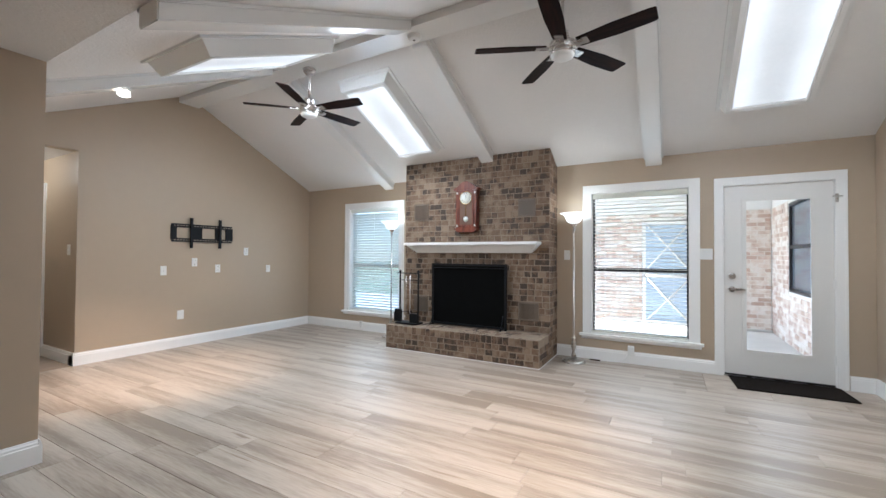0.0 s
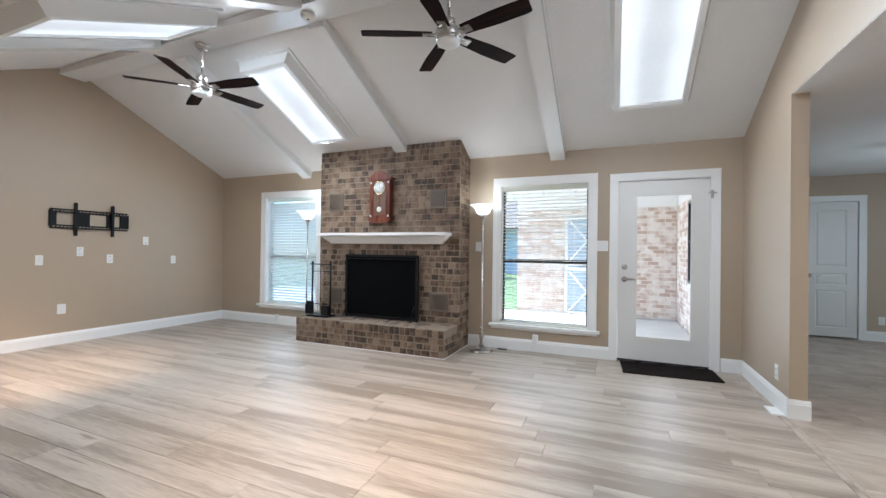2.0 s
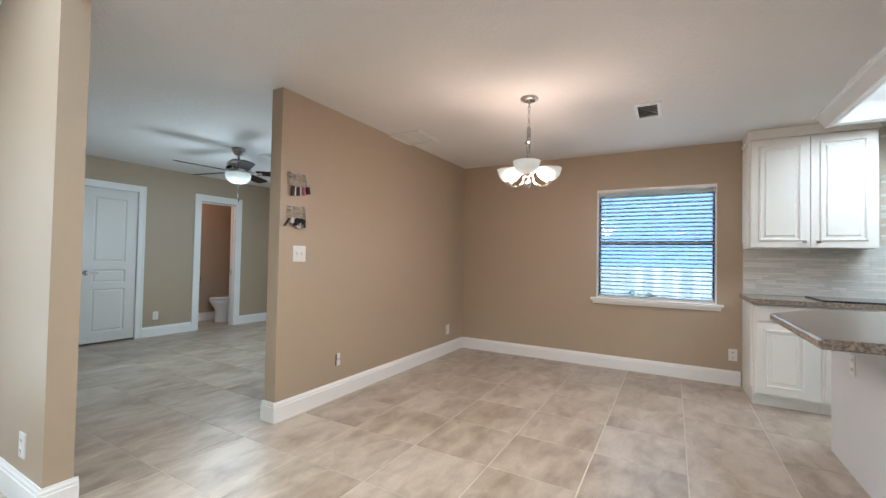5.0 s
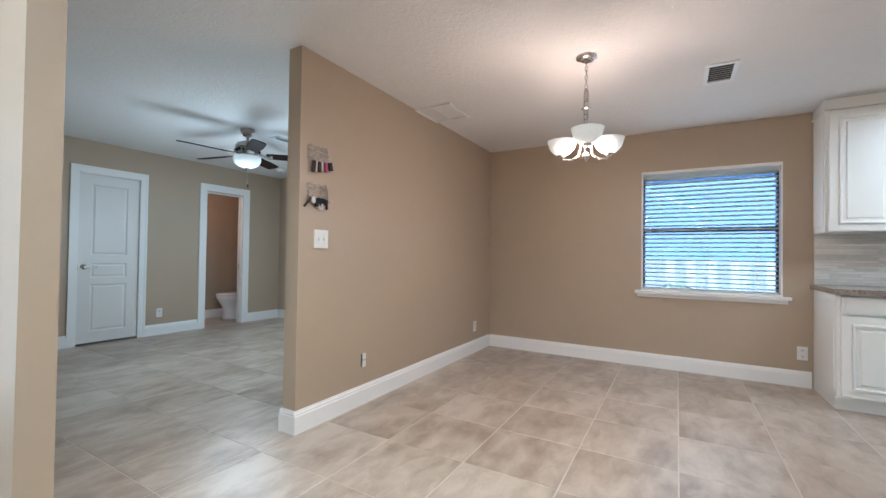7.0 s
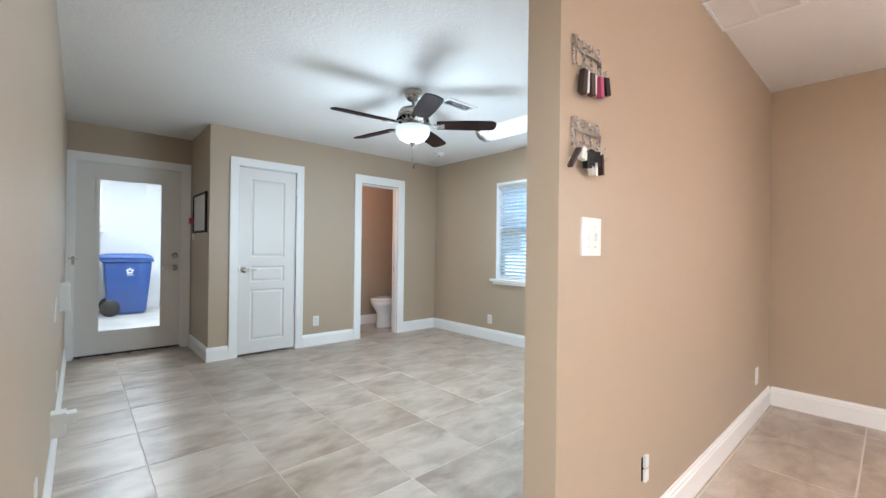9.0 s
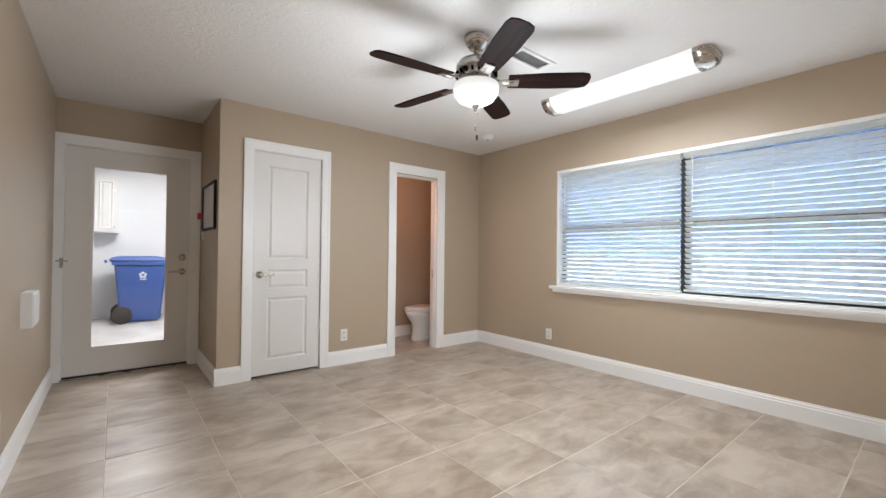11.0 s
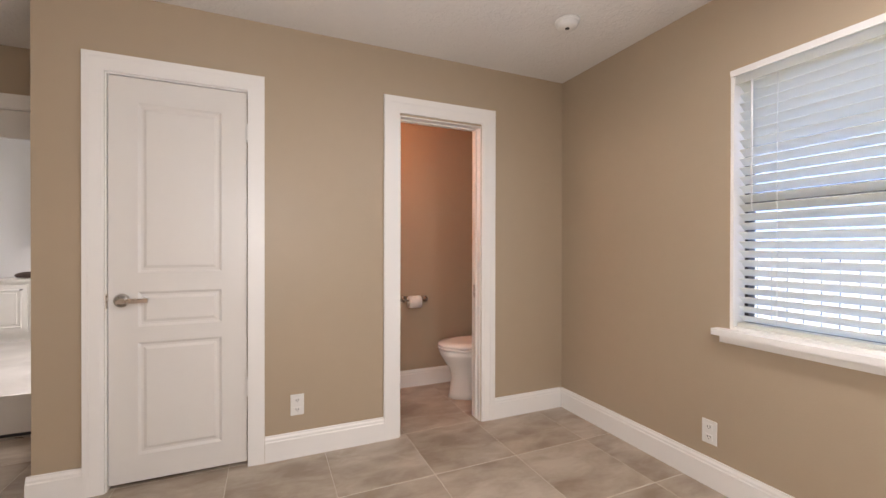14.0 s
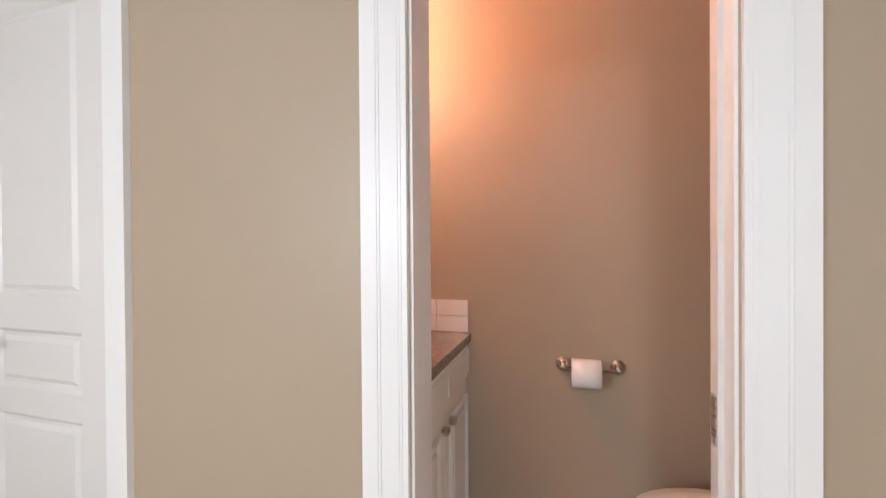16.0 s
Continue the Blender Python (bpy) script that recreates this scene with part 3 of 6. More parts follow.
# ---- brick fireplace ----
fire = thing("fireplace", pose(0, 0, 0), "floor-to-ceiling tumbled brick fireplace with raised brick hearth", "fireplace")
FX0, FX1, FY, HY, HZ = -1.825, 0.298, 5.853, 5.403, 0.318
FB = (-1.27, -0.25, HZ, 1.135)
j = 0.0045
top = roof(FY) - 0.004
for a, b, z0, z1 in wall_pieces((FX0 + j, FX1 - j), top - 0.012, [FB], HZ - 0.01):
    part("mortar_core", boxes((a, b, FY + j, FY + 0.2, z0, z1)), M_MORTAR, fire)
for a, b in ((FX0 + j, FB[0]), (FB[1], FX1 - j)):
    part("mortar_side", prism([(FY + 0.2, HZ - 0.01), (NY - 0.001, HZ - 0.01), (NY - 0.001, roof(NY) - 0.006), (FY + 0.2, roof(FY + 0.2) - 0.006)], "x", a, b), M_MORTAR, fire)
part("mortar_back", boxes((FB[0], FB[1], FY + 0.2, NY - 0.001, FB[3], 2.4)), M_MORTAR, fire)
part("hearth_core", boxes((FX0 + j, FX1 - j, HY + j, NY - 0.001, 0.0, HZ - j)), M_MORTAR, fire)
part("firebox", boxes((FB[0], FB[1], NY - 0.08, NY - 0.002, HZ, FB[3]), (FB[0], FB[0] + 0.03, FY + 0.12, NY - 0.08, HZ, FB[3]), (FB[1] - 0.03, FB[1], FY + 0.12, NY - 0.08, HZ, FB[3]), (FB[0] + 0.03, FB[1] - 0.03, FY + 0.12, NY - 0.08, FB[3] - 0.03, FB[3])), M_DARKBOX, fire, "sooty black firebox")

brick_cache = {}
rng = random.Random(11)


def brick_mesh(l, h, d, seed):
    key = (round(l, 3), round(h, 3), round(d, 3), seed)
    if key not in brick_cache:
        r = random.Random(seed * 7 + int(l * 1000))
        bm = boxes((-l / 2, l / 2, 0, d, -h / 2, h / 2))
        front = [e for e in bm.edges if all(v.co.y < 0.001 for v in e.verts)]
        bmesh.ops.bevel(bm, geom=front, offset=0.005, segments=1, affect="EDGES")
        for v in bm.verts:
            v.co += Vector((r.uniform(-1, 1), r.uniform(-1, 1) if v.co.y < 0.01 else 0, r.uniform(-1, 1))) * 0.0022
        brick_cache[key] = mesh_of("brick", bm, M_BRICK)
    return brick_cache[key]


far = bmesh.new()


def far_brick(m, l, h, d):
    n0 = len(far.verts)
    box(far, -l / 2, l / 2, 0, d, -h / 2, h / 2, m)
    far.verts.ensure_lookup_table()
    for v in far.verts[n0:]:
        v.co += Vector((rng.uniform(-1, 1), rng.uniform(-1, 1), rng.uniform(-1, 1))) * 0.0022


def clear(u0, u1, z0, z1, holes):
    return all(u1 <= h[0] + 0.002 or u0 >= h[1] - 0.002 or z1 <= h[2] + 0.002 or z0 >= h[3] - 0.002 for h in holes)


def lay_bricks(place, span, z0, z1, holes=(), soldier=False, near=False, proud=0.0):
    """Courses of uneven brick over span (u) and height; place(u, z) gives the pose of a brick's face centre."""
    course = 0.0752
    n = max(1, round((z1 - z0) / course))
    ch = (z1 - z0) / n
    for k in range(n):
        z = z0 + (k + 0.5) * ch
        u = span[0] - (0.06 if k % 2 else 0.0)
        while u < span[1] - 0.01:
            l = rng.choice((0.19, 0.1, 0.1, 0.09, 0.09, 0.095, 0.11))
            if soldier and k >= n - 2:
                l = 0.068
            a, b = max(u, span[0]), min(u + l, span[1])
            if span[1] - b < 0.05:
                b = span[1]
            u += l if b < span[1] else 9
            cuts = [h for h in holes if z > h[2] and z < h[3]]
            for h in cuts:
                if a < h[0] < b:
                    b = h[0]
                if a < h[1] < b:
                    a = h[1]
            if b - a < 0.025 or not clear(a, b, z - ch / 3, z + ch / 3, cuts):
                continue
            m = place((a + b) / 2, z) @ pose(0, rng.uniform(-0.003, 0.002), 0, 0, 0, 0)
            l2, h2 = b - a - 0.011, ch - 0.011
            if near:
                l2 = max(0.02, round(l2 / 0.01) * 0.01)
                piece("brick", brick_mesh(l2, round(h2, 3), 0.03, rng.randrange(3)), fire, m)
            else:
                far_brick(m, l2, h2, 0.03)


VENTS = [(-1.665, -1.43, 1.755, 1.995), (-0.10, 0.115, 1.755, 1.98), (-0.095, 0.155, 0.46, 0.685), (-1.665, -1.43, 0.46, 0.685)]
front = lambda u, z: pose(u, FY, z)
side = lambda u, z: pose(FX1, u, z, 0, 0, 90)
lay_bricks(front, (FX0, FX1), HZ, 1.22, [FB] + VENTS, near=True)
lay_bricks(front, (FX0, FX1), 1.22, top - 0.004, VENTS, soldier=True)
lay_bricks(side, (FY + 0.03, NY - 0.003), HZ, roof(NY) - 0.01)
bm2 = prism([(FY + 0.03, roof(NY) - 0.012), (NY - 0.003, roof(NY) - 0.012), (FY + 0.03, roof(FY + 0.03) - 0.012)], "x", FX1 - 0.03, FX1 - 0.003)
part("gable_brick", bm2, M_BRICKS, fire)
# hearth: two faces of stretchers under a cap of bricks on edge
lay_bricks(lambda u, z: pose(u, HY, z), (FX0, FX1), 0.0, 0.225, near=True)
lay_bricks(lambda u, z: pose(FX1, u, z, 0, 0, 90), (HY + 0.03, NY - 0.003), 0.0, 0.225, near=False)
u = FX0
while u < FX1 - 0.03:
    w = 0.0705
    piece("brick", brick_mesh(w - 0.009, 0.088, 0.2, rng.randrange(3)), fire, pose(u + w / 2, HY - 0.004, 0.27))
    far_brick(pose(u + w / 2, HY + 0.206, 0.27), w - 0.009, 0.088, 0.2)
    u += w
v = HY + 0.45
while v < NY - 0.05:
    far_brick(pose(FX1, v, 0.27, 0, 0, 90), 0.062, 0.088, 0.05)
    v += 0.0705
part("brick_rest", far, M_BRICKS, fire)["kind"] = "stuff"
part("hearth_edge_caulk", boxes((FX0, FX1 + 0.004, HY - 0.008, HY, 0.0, 0.006), (FX1, FX1 + 0.008, HY, NY - 0.02, 0.0, 0.006)), M_TRIM, fire, "thin white caulk line")


def vent_grille(x0, x1, z0, z1):
    t = thing("vent_grille", pose((x0 + x1) / 2, FY - 0.002, z0), "brown metal louvre vent set in the brick fireplace", "vent", "fireplace vents")
    w, h = x1 - x0, z1 - z0
    part("vent_frame", boxes((-w / 2, w / 2, -0.008, 0.01, 0, 0.018), (-w / 2, w / 2, -0.008, 0.01, h - 0.018, h), (-w / 2, -w / 2 + 0.018, -0.008, 0.01, 0.018, h - 0.018), (w / 2 - 0.018, w / 2, -0.008, 0.01, 0.018, h - 0.018)), M_TAN, t)
    part("vent_backing", boxes((-w / 2 + 0.018, w / 2 - 0.018, 0.006, 0.012, 0.018, h - 0.018)), M_TAN, t)
    n = 13
    for k in range(n):
        x = -w / 2 + 0.022 + (w - 0.044) * (k + 0.5) / n
        part("louvre", boxes((x - 0.004, x + 0.004, -0.005, 0.006, 0.02, h - 0.02)), M_TAN, t)


for v in VENTS:
    vent_grille(*v)

# mantel shelf with a stepped crown profile
mantel = thing("mantel_shelf", pose(-0.755, FY, 1.298), "white painted crown-moulded mantel shelf on the brick fireplace", "mantel")
steps = [(0.0, 0.012, 0.84, 0.055), (0.012, 0.03, 0.853, 0.07), (0.03, 0.045, 0.873, 0.09), (0.045, 0.06, 0.888, 0.11), (0.06, 0.078, 0.905, 0.13), (0.078, 0.092, 0.918, 0.147), (0.092, 0.104, 0.932, 0.165)]
bm = bmesh.new()
for z0, z1, hw, d in steps:
    box(bm, -hw, hw, -d, -0.001, z0, z1)
part("crown_moulding", bm, M_TRIM, mantel)
part("shelf_board", bevel(boxes((-0.948, 0.948, -0.205, -0.001, 0.104, 0.138)), 0.005), M_TRIM, mantel)

# wall clock
ck = thing("wall_clock", pose(-0.792, FY - 0.002, 1.57), "cherry wood pendulum wall clock with white dial on brick", "clock")
w2 = 0.15
part("case", bevel(boxes((-w2, w2, -0.09, -0.001, 0.055, 0.56)), 0.005), M_CLOCK, ck)
part("base_moulding", bevel(prism([(-w2 - 0.02, 0.055), (-w2 - 0.02, 0.042), (-w2 + 0.035, 0.0), (w2 - 0.035, 0.0), (w2 + 0.02, 0.042), (w2 + 0.02, 0.055)], "y", -0.105, -0.001), 0.004), M_CLOCK, ck)
rise = [(0.185 - 0.105 * i / 6, 0.585 + 0.062 * (i / 6) ** 1.6) for i in range(7)] + [(0.055, 0.662), (0.025, 0.674)]
arch = [(-w2 - 0.02, 0.56), (w2 + 0.02, 0.56)] + rise + [(-x, z) for x, z in rise[::-1]]
part("arched_pediment", prism(arch, "y", -0.105, -0.001), M_CLOCK, ck)
part("door_frame", boxes((-0.115, -0.09, -0.1, -0.09, 0.08, 0.545), (0.09, 0.115, -0.1, -0.09, 0.08, 0.545), (-0.09, 0.09, -0.1, -0.09, 0.08, 0.1), (-0.09, 0.09, -0.1, -0.09, 0.53, 0.545)), M_CLOCK, ck)
part("inner_back", boxes((-0.09, 0.09, -0.0935, -0.09, 0.1, 0.53)), mat("clock_inside", (0.14, 0.075, 0.045), 0.5, vary=0.2, scale=8), ck)
dial = part("dial", turned([(0, 0), (0.082, 0), (0.082, 0.004), (0, 0.004)]), M_DIAL, ck, "round white clock dial with numerals")
dial.matrix_basis = pose(0, -0.0935, 0.455, 90)
rim = part("dial_rim", turned([(0.082, 0), (0.09, 0.0), (0.09, 0.008), (0.082, 0.008), (0.082, 0)]), M_BRASS, ck)
rim.matrix_basis = pose(0, -0.0935, 0.455, 90)
for k in range(12):
    a = radians(30 * k)
    c = bpy.data.curves.new("numeral", "FONT")
    c.body, c.size, c.align_x, c.align_y, c.extrude = ("XII", "I", "II", "III", "IV", "V", "VI", "VII", "VIII", "IX", "X", "XI")[k], 0.021, "CENTER", "CENTER", 0.0004
    c.materials.append(M_BLACK)
    o = new("numeral", c)
    o.parent = dial
    o.matrix_basis = pose(0.064 * math.sin(a), 0.064 * math.cos(a), 0.0046)
part("hour_hand", boxes((-0.002, 0.002, -0.1005, -0.0985, 0.452, 0.50)), M_BLACK, ck).matrix_basis = pose(0, 0, 0)
part("minute_hand", boxes((-0.002, 0.066, -0.1025, -0.1008, 0.4535, 0.4565)), M_BLACK, ck)
part("pendulum_rod", boxes((-0.003, 0.003, -0.099, -0.0965, 0.17, 0.365)), M_BRASS, ck)
bob = part("pendulum_bob", turned([(0, 0), (0.036, 0.001), (0.03, 0.006), (0, 0.008)]), M_DIAL, ck, "pale silvered pendulum bob")
bob.matrix_basis = pose(0, -0.0965, 0.175, 90)
for x in (-0.13, 0.13):
    for z in (0.09, 0.525):
        part("brass_stud", boxes((x - 0.01, x + 0.01, -0.096, -0.09, z - 0.012, z + 0.012)), M_DIAL, ck)

# fire screen
fs = thing("fire_screen", pose(-0.763, 5.765, HZ), "black iron and mesh fire screen standing on the hearth", "fire screen")
w2, h2 = 0.545, 0.835
part("screen_frame", bevel(boxes((-w2, -w2 + 0.03, -0.012, 0.012, 0.0, h2), (w2 - 0.03, w2, -0.012, 0.012, 0.0, h2), (-w2 + 0.03, w2 - 0.03, -0.012, 0.012, h2 - 0.03, h2), (-w2 + 0.03, w2 - 0.03, -0.012, 0.012, 0.012, 0.04)), 0.003), M_BLACK, fs)
part("screen_mesh", boxes((-w2 + 0.03, w2 - 0.03, -0.002, 0.002, 0.04, h2 - 0.03)), M_DARKBOX, fs, "dense black wire mesh")
part("curtain_rod", tube([(-w2 + 0.04, -0.018, h2 - 0.055), (w2 - 0.04, -0.018, h2 - 0.055)], 0.006), M_BLACK, fs)
for x in (-w2 + 0.04, w2 - 0.04):
    part("foot", tube([(x, -0.02, 0.19), (x + (0.0), -0.06, 0.1), (x, -0.10, 0.03), (x, -0.12, 0.006)], 0.007), M_BLACK, fs)

# fireplace tools
ft = thing("fireplace_tool_set", pose(-1.58, 5.60, HZ), "black iron fireplace tool stand with shovel and brush", "fireplace tools")
part("stand_base", bevel(boxes((-0.17, 0.17, -0.09, 0.09, 0.0, 0.022)), 0.004), M_BLACK, ft)
for x in (-0.15, 0.15):
    part("stand_post", tube([(x, 0, 0.02), (x, 0, 0.70)], 0.012), M_BLACK, ft)
    part("post_finial", turned([(0, 0.74), (0.012, 0.735), (0.017, 0.72), (0.012, 0.70), (0, 0.70)], at=(x, 0, 0)), M_BLACK, ft)
part("top_bar", tube([(-0.20, 0, 0.695), (0.16, 0, 0.695)], 0.007), M_BLACK, ft)
part("lower_bar", tube([(-0.15, 0, 0.60), (0.15, 0, 0.60)], 0.005), M_BLACK, ft)
part("lower_shelf_bar", tube([(-0.15, 0, 0.16), (0.15, 0, 0.16)], 0.005), M_BLACK, ft)
for x, y in ((-0.03, -0.03), (0.03, -0.03), (0.0, 0.03)):
    part("tool_rod", tube([(x, y, 0.06), (x, y, 0.66)], 0.004), M_NICKEL, ft)
part("shovel", bevel(boxes((-0.19, -0.08, -0.07, -0.05, 0.03, 0.20), (-0.19, -0.18, -0.09, -0.05, 0.03, 0.16), (-0.09, -0.08, -0.09, -0.05, 0.03, 0.16)), 0.004), M_BLACK, ft)
part("brush", bevel(boxes((0.06, 0.18, -0.08, -0.03, 0.03, 0.15)), 0.015), M_BLACK, ft)


# ---- torchiere floor lamps ----
def torchiere(x, y):
    t = thing("floor_lamp", pose(x, y, 0), "brushed nickel torchiere floor lamp with lit white glass bowl", "floor lamp", "torchiere lamps")
    part("base", turned([(0, 0), (0.135, 0), (0.14, 0.006), (0.132, 0.018), (0.10, 0.028), (0.05, 0.034), (0.028, 0.042), (0, 0.042)]), M_NICKEL, t)
    part("lower_stem", turned([(0.02, 0.04), (0.03, 0.07), (0.022, 0.1), (0.014, 0.12), (0.026, 0.17), (0.03, 0.20), (0.018, 0.26), (0.024, 0.275), (0.024, 0.285), (0.014, 0.30), (0, 0.30)], 20), M_NICKEL, t)
    part("pole", turned([(0.0115, 0.29), (0.0115, 1.60), (0, 1.60)], 16), M_NICKEL, t)
    part("socket_cup", turned([(0.0115, 1.56), (0.02, 1.58), (0.017, 1.61), (0.035, 1.64), (0.04, 1.66), (0, 1.66)], 20), M_NICKEL, t)
    prof = [(0.03, 1.655), (0.06, 1.665), (0.085, 1.69), (0.10, 1.73), (0.125, 1.762), (0.162, 1.778)]
    part("glass_bowl", turned(prof + [(r - 0.004, z + 0.004) for r, z in prof[::-1]], 32), M_TORCH, t, "lit white frosted glass bowl")
    lamp("floor_lamp_light", "POINT", (x, y, 1.86), (x, y, 3), 0.55, (1, 0.95, 0.87), 0.05)


torchiere(0.557, 5.962)
torchiere(-2.20, 6.02)


# ---- windows, blinds ----
def window(idx, m, x0, x1, z0, z1, depth, label, cased=True, pair=False):
    """A double-hung window with bronze sash in an opening x0..x1, z0..z1 of a wall whose front is local y = 0."""
    t = tagged(new("window_%d" % idx), label, "window", kind="structure")
    t.matrix_world = m
    yo = depth - 0.06
    zs = (z0 + z1) / 2 - 0.08 if cased else (z0 + z1) / 2 + 0.01
    bm = boxes((x0, x0 + 0.03, yo, yo + 0.05, z0, z1), (x1 - 0.03, x1, yo, yo + 0.05, z0, z1), (x0 + 0.03, x1 - 0.03, yo, yo + 0.05, z0, z0 + 0.03), (x0 + 0.03, x1 - 0.03, yo, yo + 0.05, z1 - 0.03, z1), (x0 + 0.03, x1 - 0.03, yo - 0.01, yo + 0.05, zs - 0.022, zs + 0.022))
    if pair:
        c = (x0 + x1) / 2
        box(bm, c - 0.035, c + 0.035, yo, yo + 0.05, z0 + 0.03, zs - 0.022)
        box(bm, c - 0.035, c + 0.035, yo, yo + 0.05, zs + 0.022, z1 - 0.03)
    part("window_frame", bm, M_SASH, t)
    for a, b in ((z0 + 0.03, zs - 0.022), (zs + 0.022, z1 - 0.03)):
        p = part("pane", boxes((x0 + 0.03, x1 - 0.03, yo + 0.02, yo + 0.024, a, b)), M_GLASS if idx == 1 else M_GLASS_BLUE, t)
        p.visible_shadow = False
    lining = [(x0, x0 + 0.014, 0.001, yo, z0, z1), (x1 - 0.014, x1, 0.001, yo, z0, z1), (x0 + 0.014, x1 - 0.014, 0.001, yo, z1 - 0.014, z1), (x0 + 0.014, x1 - 0.014, 0.001, yo, z0, z0 + 0.014)]
    part("window_lining", boxes(*lining), M_TRIM, t)
    e = 0.125 if cased else 0.055
    part("window_sill", bevel(boxes((x0 - e, x1 + e, -0.055, 0.001, z0 - 0.03, z0), (x0 - e + 0.02, x1 + e - 0.02, -0.02, 0.0, z0 - 0.065, z0 - 0.03)), 0.005), M_TRIM, t)
    if cased:
        c = casing("trim_window_%d" % idx, m, x0 + 0.008, x1 - 0.008, z1 - 0.008, 0.1, z0, "white moulded window casing")
    else:
        part("head_trim", boxes((x0, x1, -0.004, 0.001, z1 - 0.03, z1 - 0.0)), M_TRIM, t)
    return t


def blind(m, x0, x1, z0, z1, tilt, label, yb=0.045, pitch=0.0435, lift=0.0):
    """A white venetian blind between x0..x1, hung at z1; tilt: degrees by which the slats are turned."""
    t = thing("window_blind", m @ pose((x0 + x1) / 2, yb, z0), label, "blind", "white venetian blinds")
    w, h = x1 - x0, z1 - z0
    part("headrail", bevel(boxes((-w / 2, w / 2, -0.035, 0.028, h - 0.058, h)), 0.004), M_SLAT, t)
    part("bottom_rail", bevel(boxes((-w / 2 + 0.004, w / 2 - 0.004, -0.026, 0.026, lift, lift + 0.018)), 0.004), M_SLAT, t)
    bm = bmesh.new()
    prof = [(-0.0255, 0.0), (-0.013, 0.0022), (0, 0.003), (0.013, 0.0022), (0.0255, 0.0)]
    pts = [(a, b) for a, b in prof] + [(a, b - 0.0026) for a, b in prof[::-1]]
    prism(pts, "x", -w / 2 + 0.006, w / 2 - 0.006, bm)
    me = mesh_of("slat", bm, M_SLAT)
    z = lift + 0.04
    while z < h - 0.058:
        piece("slat", me, t, pose(0, 0, z, tilt))
        z += pitch
    for x in (-w * 0.36, 0.0, w * 0.36):
        part("ladder_cord", boxes((x - 0.0012, x + 0.0012, -0.028, -0.0262, lift + 0.015, h - 0.058), (x - 0.0012, x + 0.0012, 0.0262, 0.028, lift + 0.015, h - 0.058)), M_WHITE, t)
    part("tilt_wand", tube([(-w * 0.44, -0.04, h - 0.06), (-w * 0.44, -0.04, h * 0.45)], 0.004, 6), M_WHITE, t)
    return t


EM = pose(EX, 0, 0, 0, 0, -90)   # wall to the east: local x runs to -y


def daylight(m, x0, x1, z0, z1, radiance):
    """The sky's light in a window's opening, just inside its blind."""
    d = lamp("window_daylight", "AREA", (0, 0, 0), (0, 0, -1), math.pi * (x1 - x0) * (z1 - z0) * radiance, (0.86, 0.93, 1.0), 1)
    d.data.shape, d.data.size, d.data.size_y = "RECTANGLE", x1 - x0 - 0.1, z1 - z0 - 0.1
    d.matrix_world = m @ pose((x0 + x1) / 2, 0.004, (z0 + z1) / 2, -90)


daylight(A0, *WIN_A, 0.19)
daylight(A0, *WIN_B, 0.22)
daylight(A0, 2.262, 2.797, 0.285, 1.858, 0.22)
daylight(EM, -WIN_D[1], -WIN_D[0], WIN_D[2], WIN_D[3], 0.18)
daylight(EM, -WIN_U[1], -WIN_U[0], WIN_U[2], WIN_U[3], 0.095)
window(1, A0, *WIN_A, 0.16, "white-cased window with black sash looking on the patio")
window(2, A0, *WIN_B, 0.16, "white-cased window with black sash beside the fireplace")
window(3, EM, -WIN_D[1], -WIN_D[0], WIN_D[2], WIN_D[3], 0.15, "dining room window with black sash and white sill", False)
window(4, EM, -WIN_U[1], -WIN_U[0], WIN_U[2], WIN_U[3], 0.15, "wide twin window with white sill in the utility room", False, True)
blind(A0, WIN_A[0] + 0.02, WIN_A[1] - 0.02, WIN_A[2] + 0.016, WIN_A[3] - 0.016, -5, "open white venetian blind with thin level slats")
blind(A0, WIN_B[0] + 0.02, WIN_B[1] - 0.02, WIN_B[2] + 0.016, WIN_B[3] - 0.016, -47, "half-tilted white venetian blind beside the fireplace")
blind(EM, -WIN_D[1] + 0.02, -WIN_D[0] - 0.02, WIN_D[2] + 0.016, WIN_D[3] - 0.016, -14, "half-tilted white venetian blind over the dining window")
uc = (WIN_U[0] + WIN_U[1]) / 2
blind(EM, -WIN_U[1] + 0.018, -uc - 0.012, WIN_U[2] + 0.016, WIN_U[3] - 0.012, -38, "tilted white venetian blind, one of a pair")
blind(EM, -uc + 0.012, -WIN_U[0] - 0.018, WIN_U[2] + 0.016, WIN_U[3] - 0.012, -38, "tilted white venetian blind, one of a pair", lift=0.02)


# ---- doors ----
def lever(parent, x, z, y, way):
    """A round rose with a lever that points to way (+1 or -1 along local x)."""
    h = part("door_handle", turned([(0, 0), (0.033, 0), (0.033, 0.008), (0.022, 0.014), (0.012, 0.018), (0.012, 0.045), (0, 0.045)], 24), M_NICKEL, parent, "brushed nickel lever handle")
    h.matrix_basis = pose(x, y, z, 90)
    part("lever", bevel(boxes((-0.012 if way > 0 else -0.115, 0.115 if way > 0 else 0.012, -0.011, 0.011, 0.038, 0.052)), 0.004), M_NICKEL, h)
    return h


def hinge(parent, x, z, y, out=0.0):
    part("hinge", bevel(boxes((x - 0.014, x + 0.014, y - 0.006, y + 0.004, z - 0.05, z + 0.05), (x - 0.006, x + 0.006, y - 0.018, y - 0.006, z - 0.046, z + 0.046)), 0.002), M_WHITE if not out else M_NICKEL, parent)


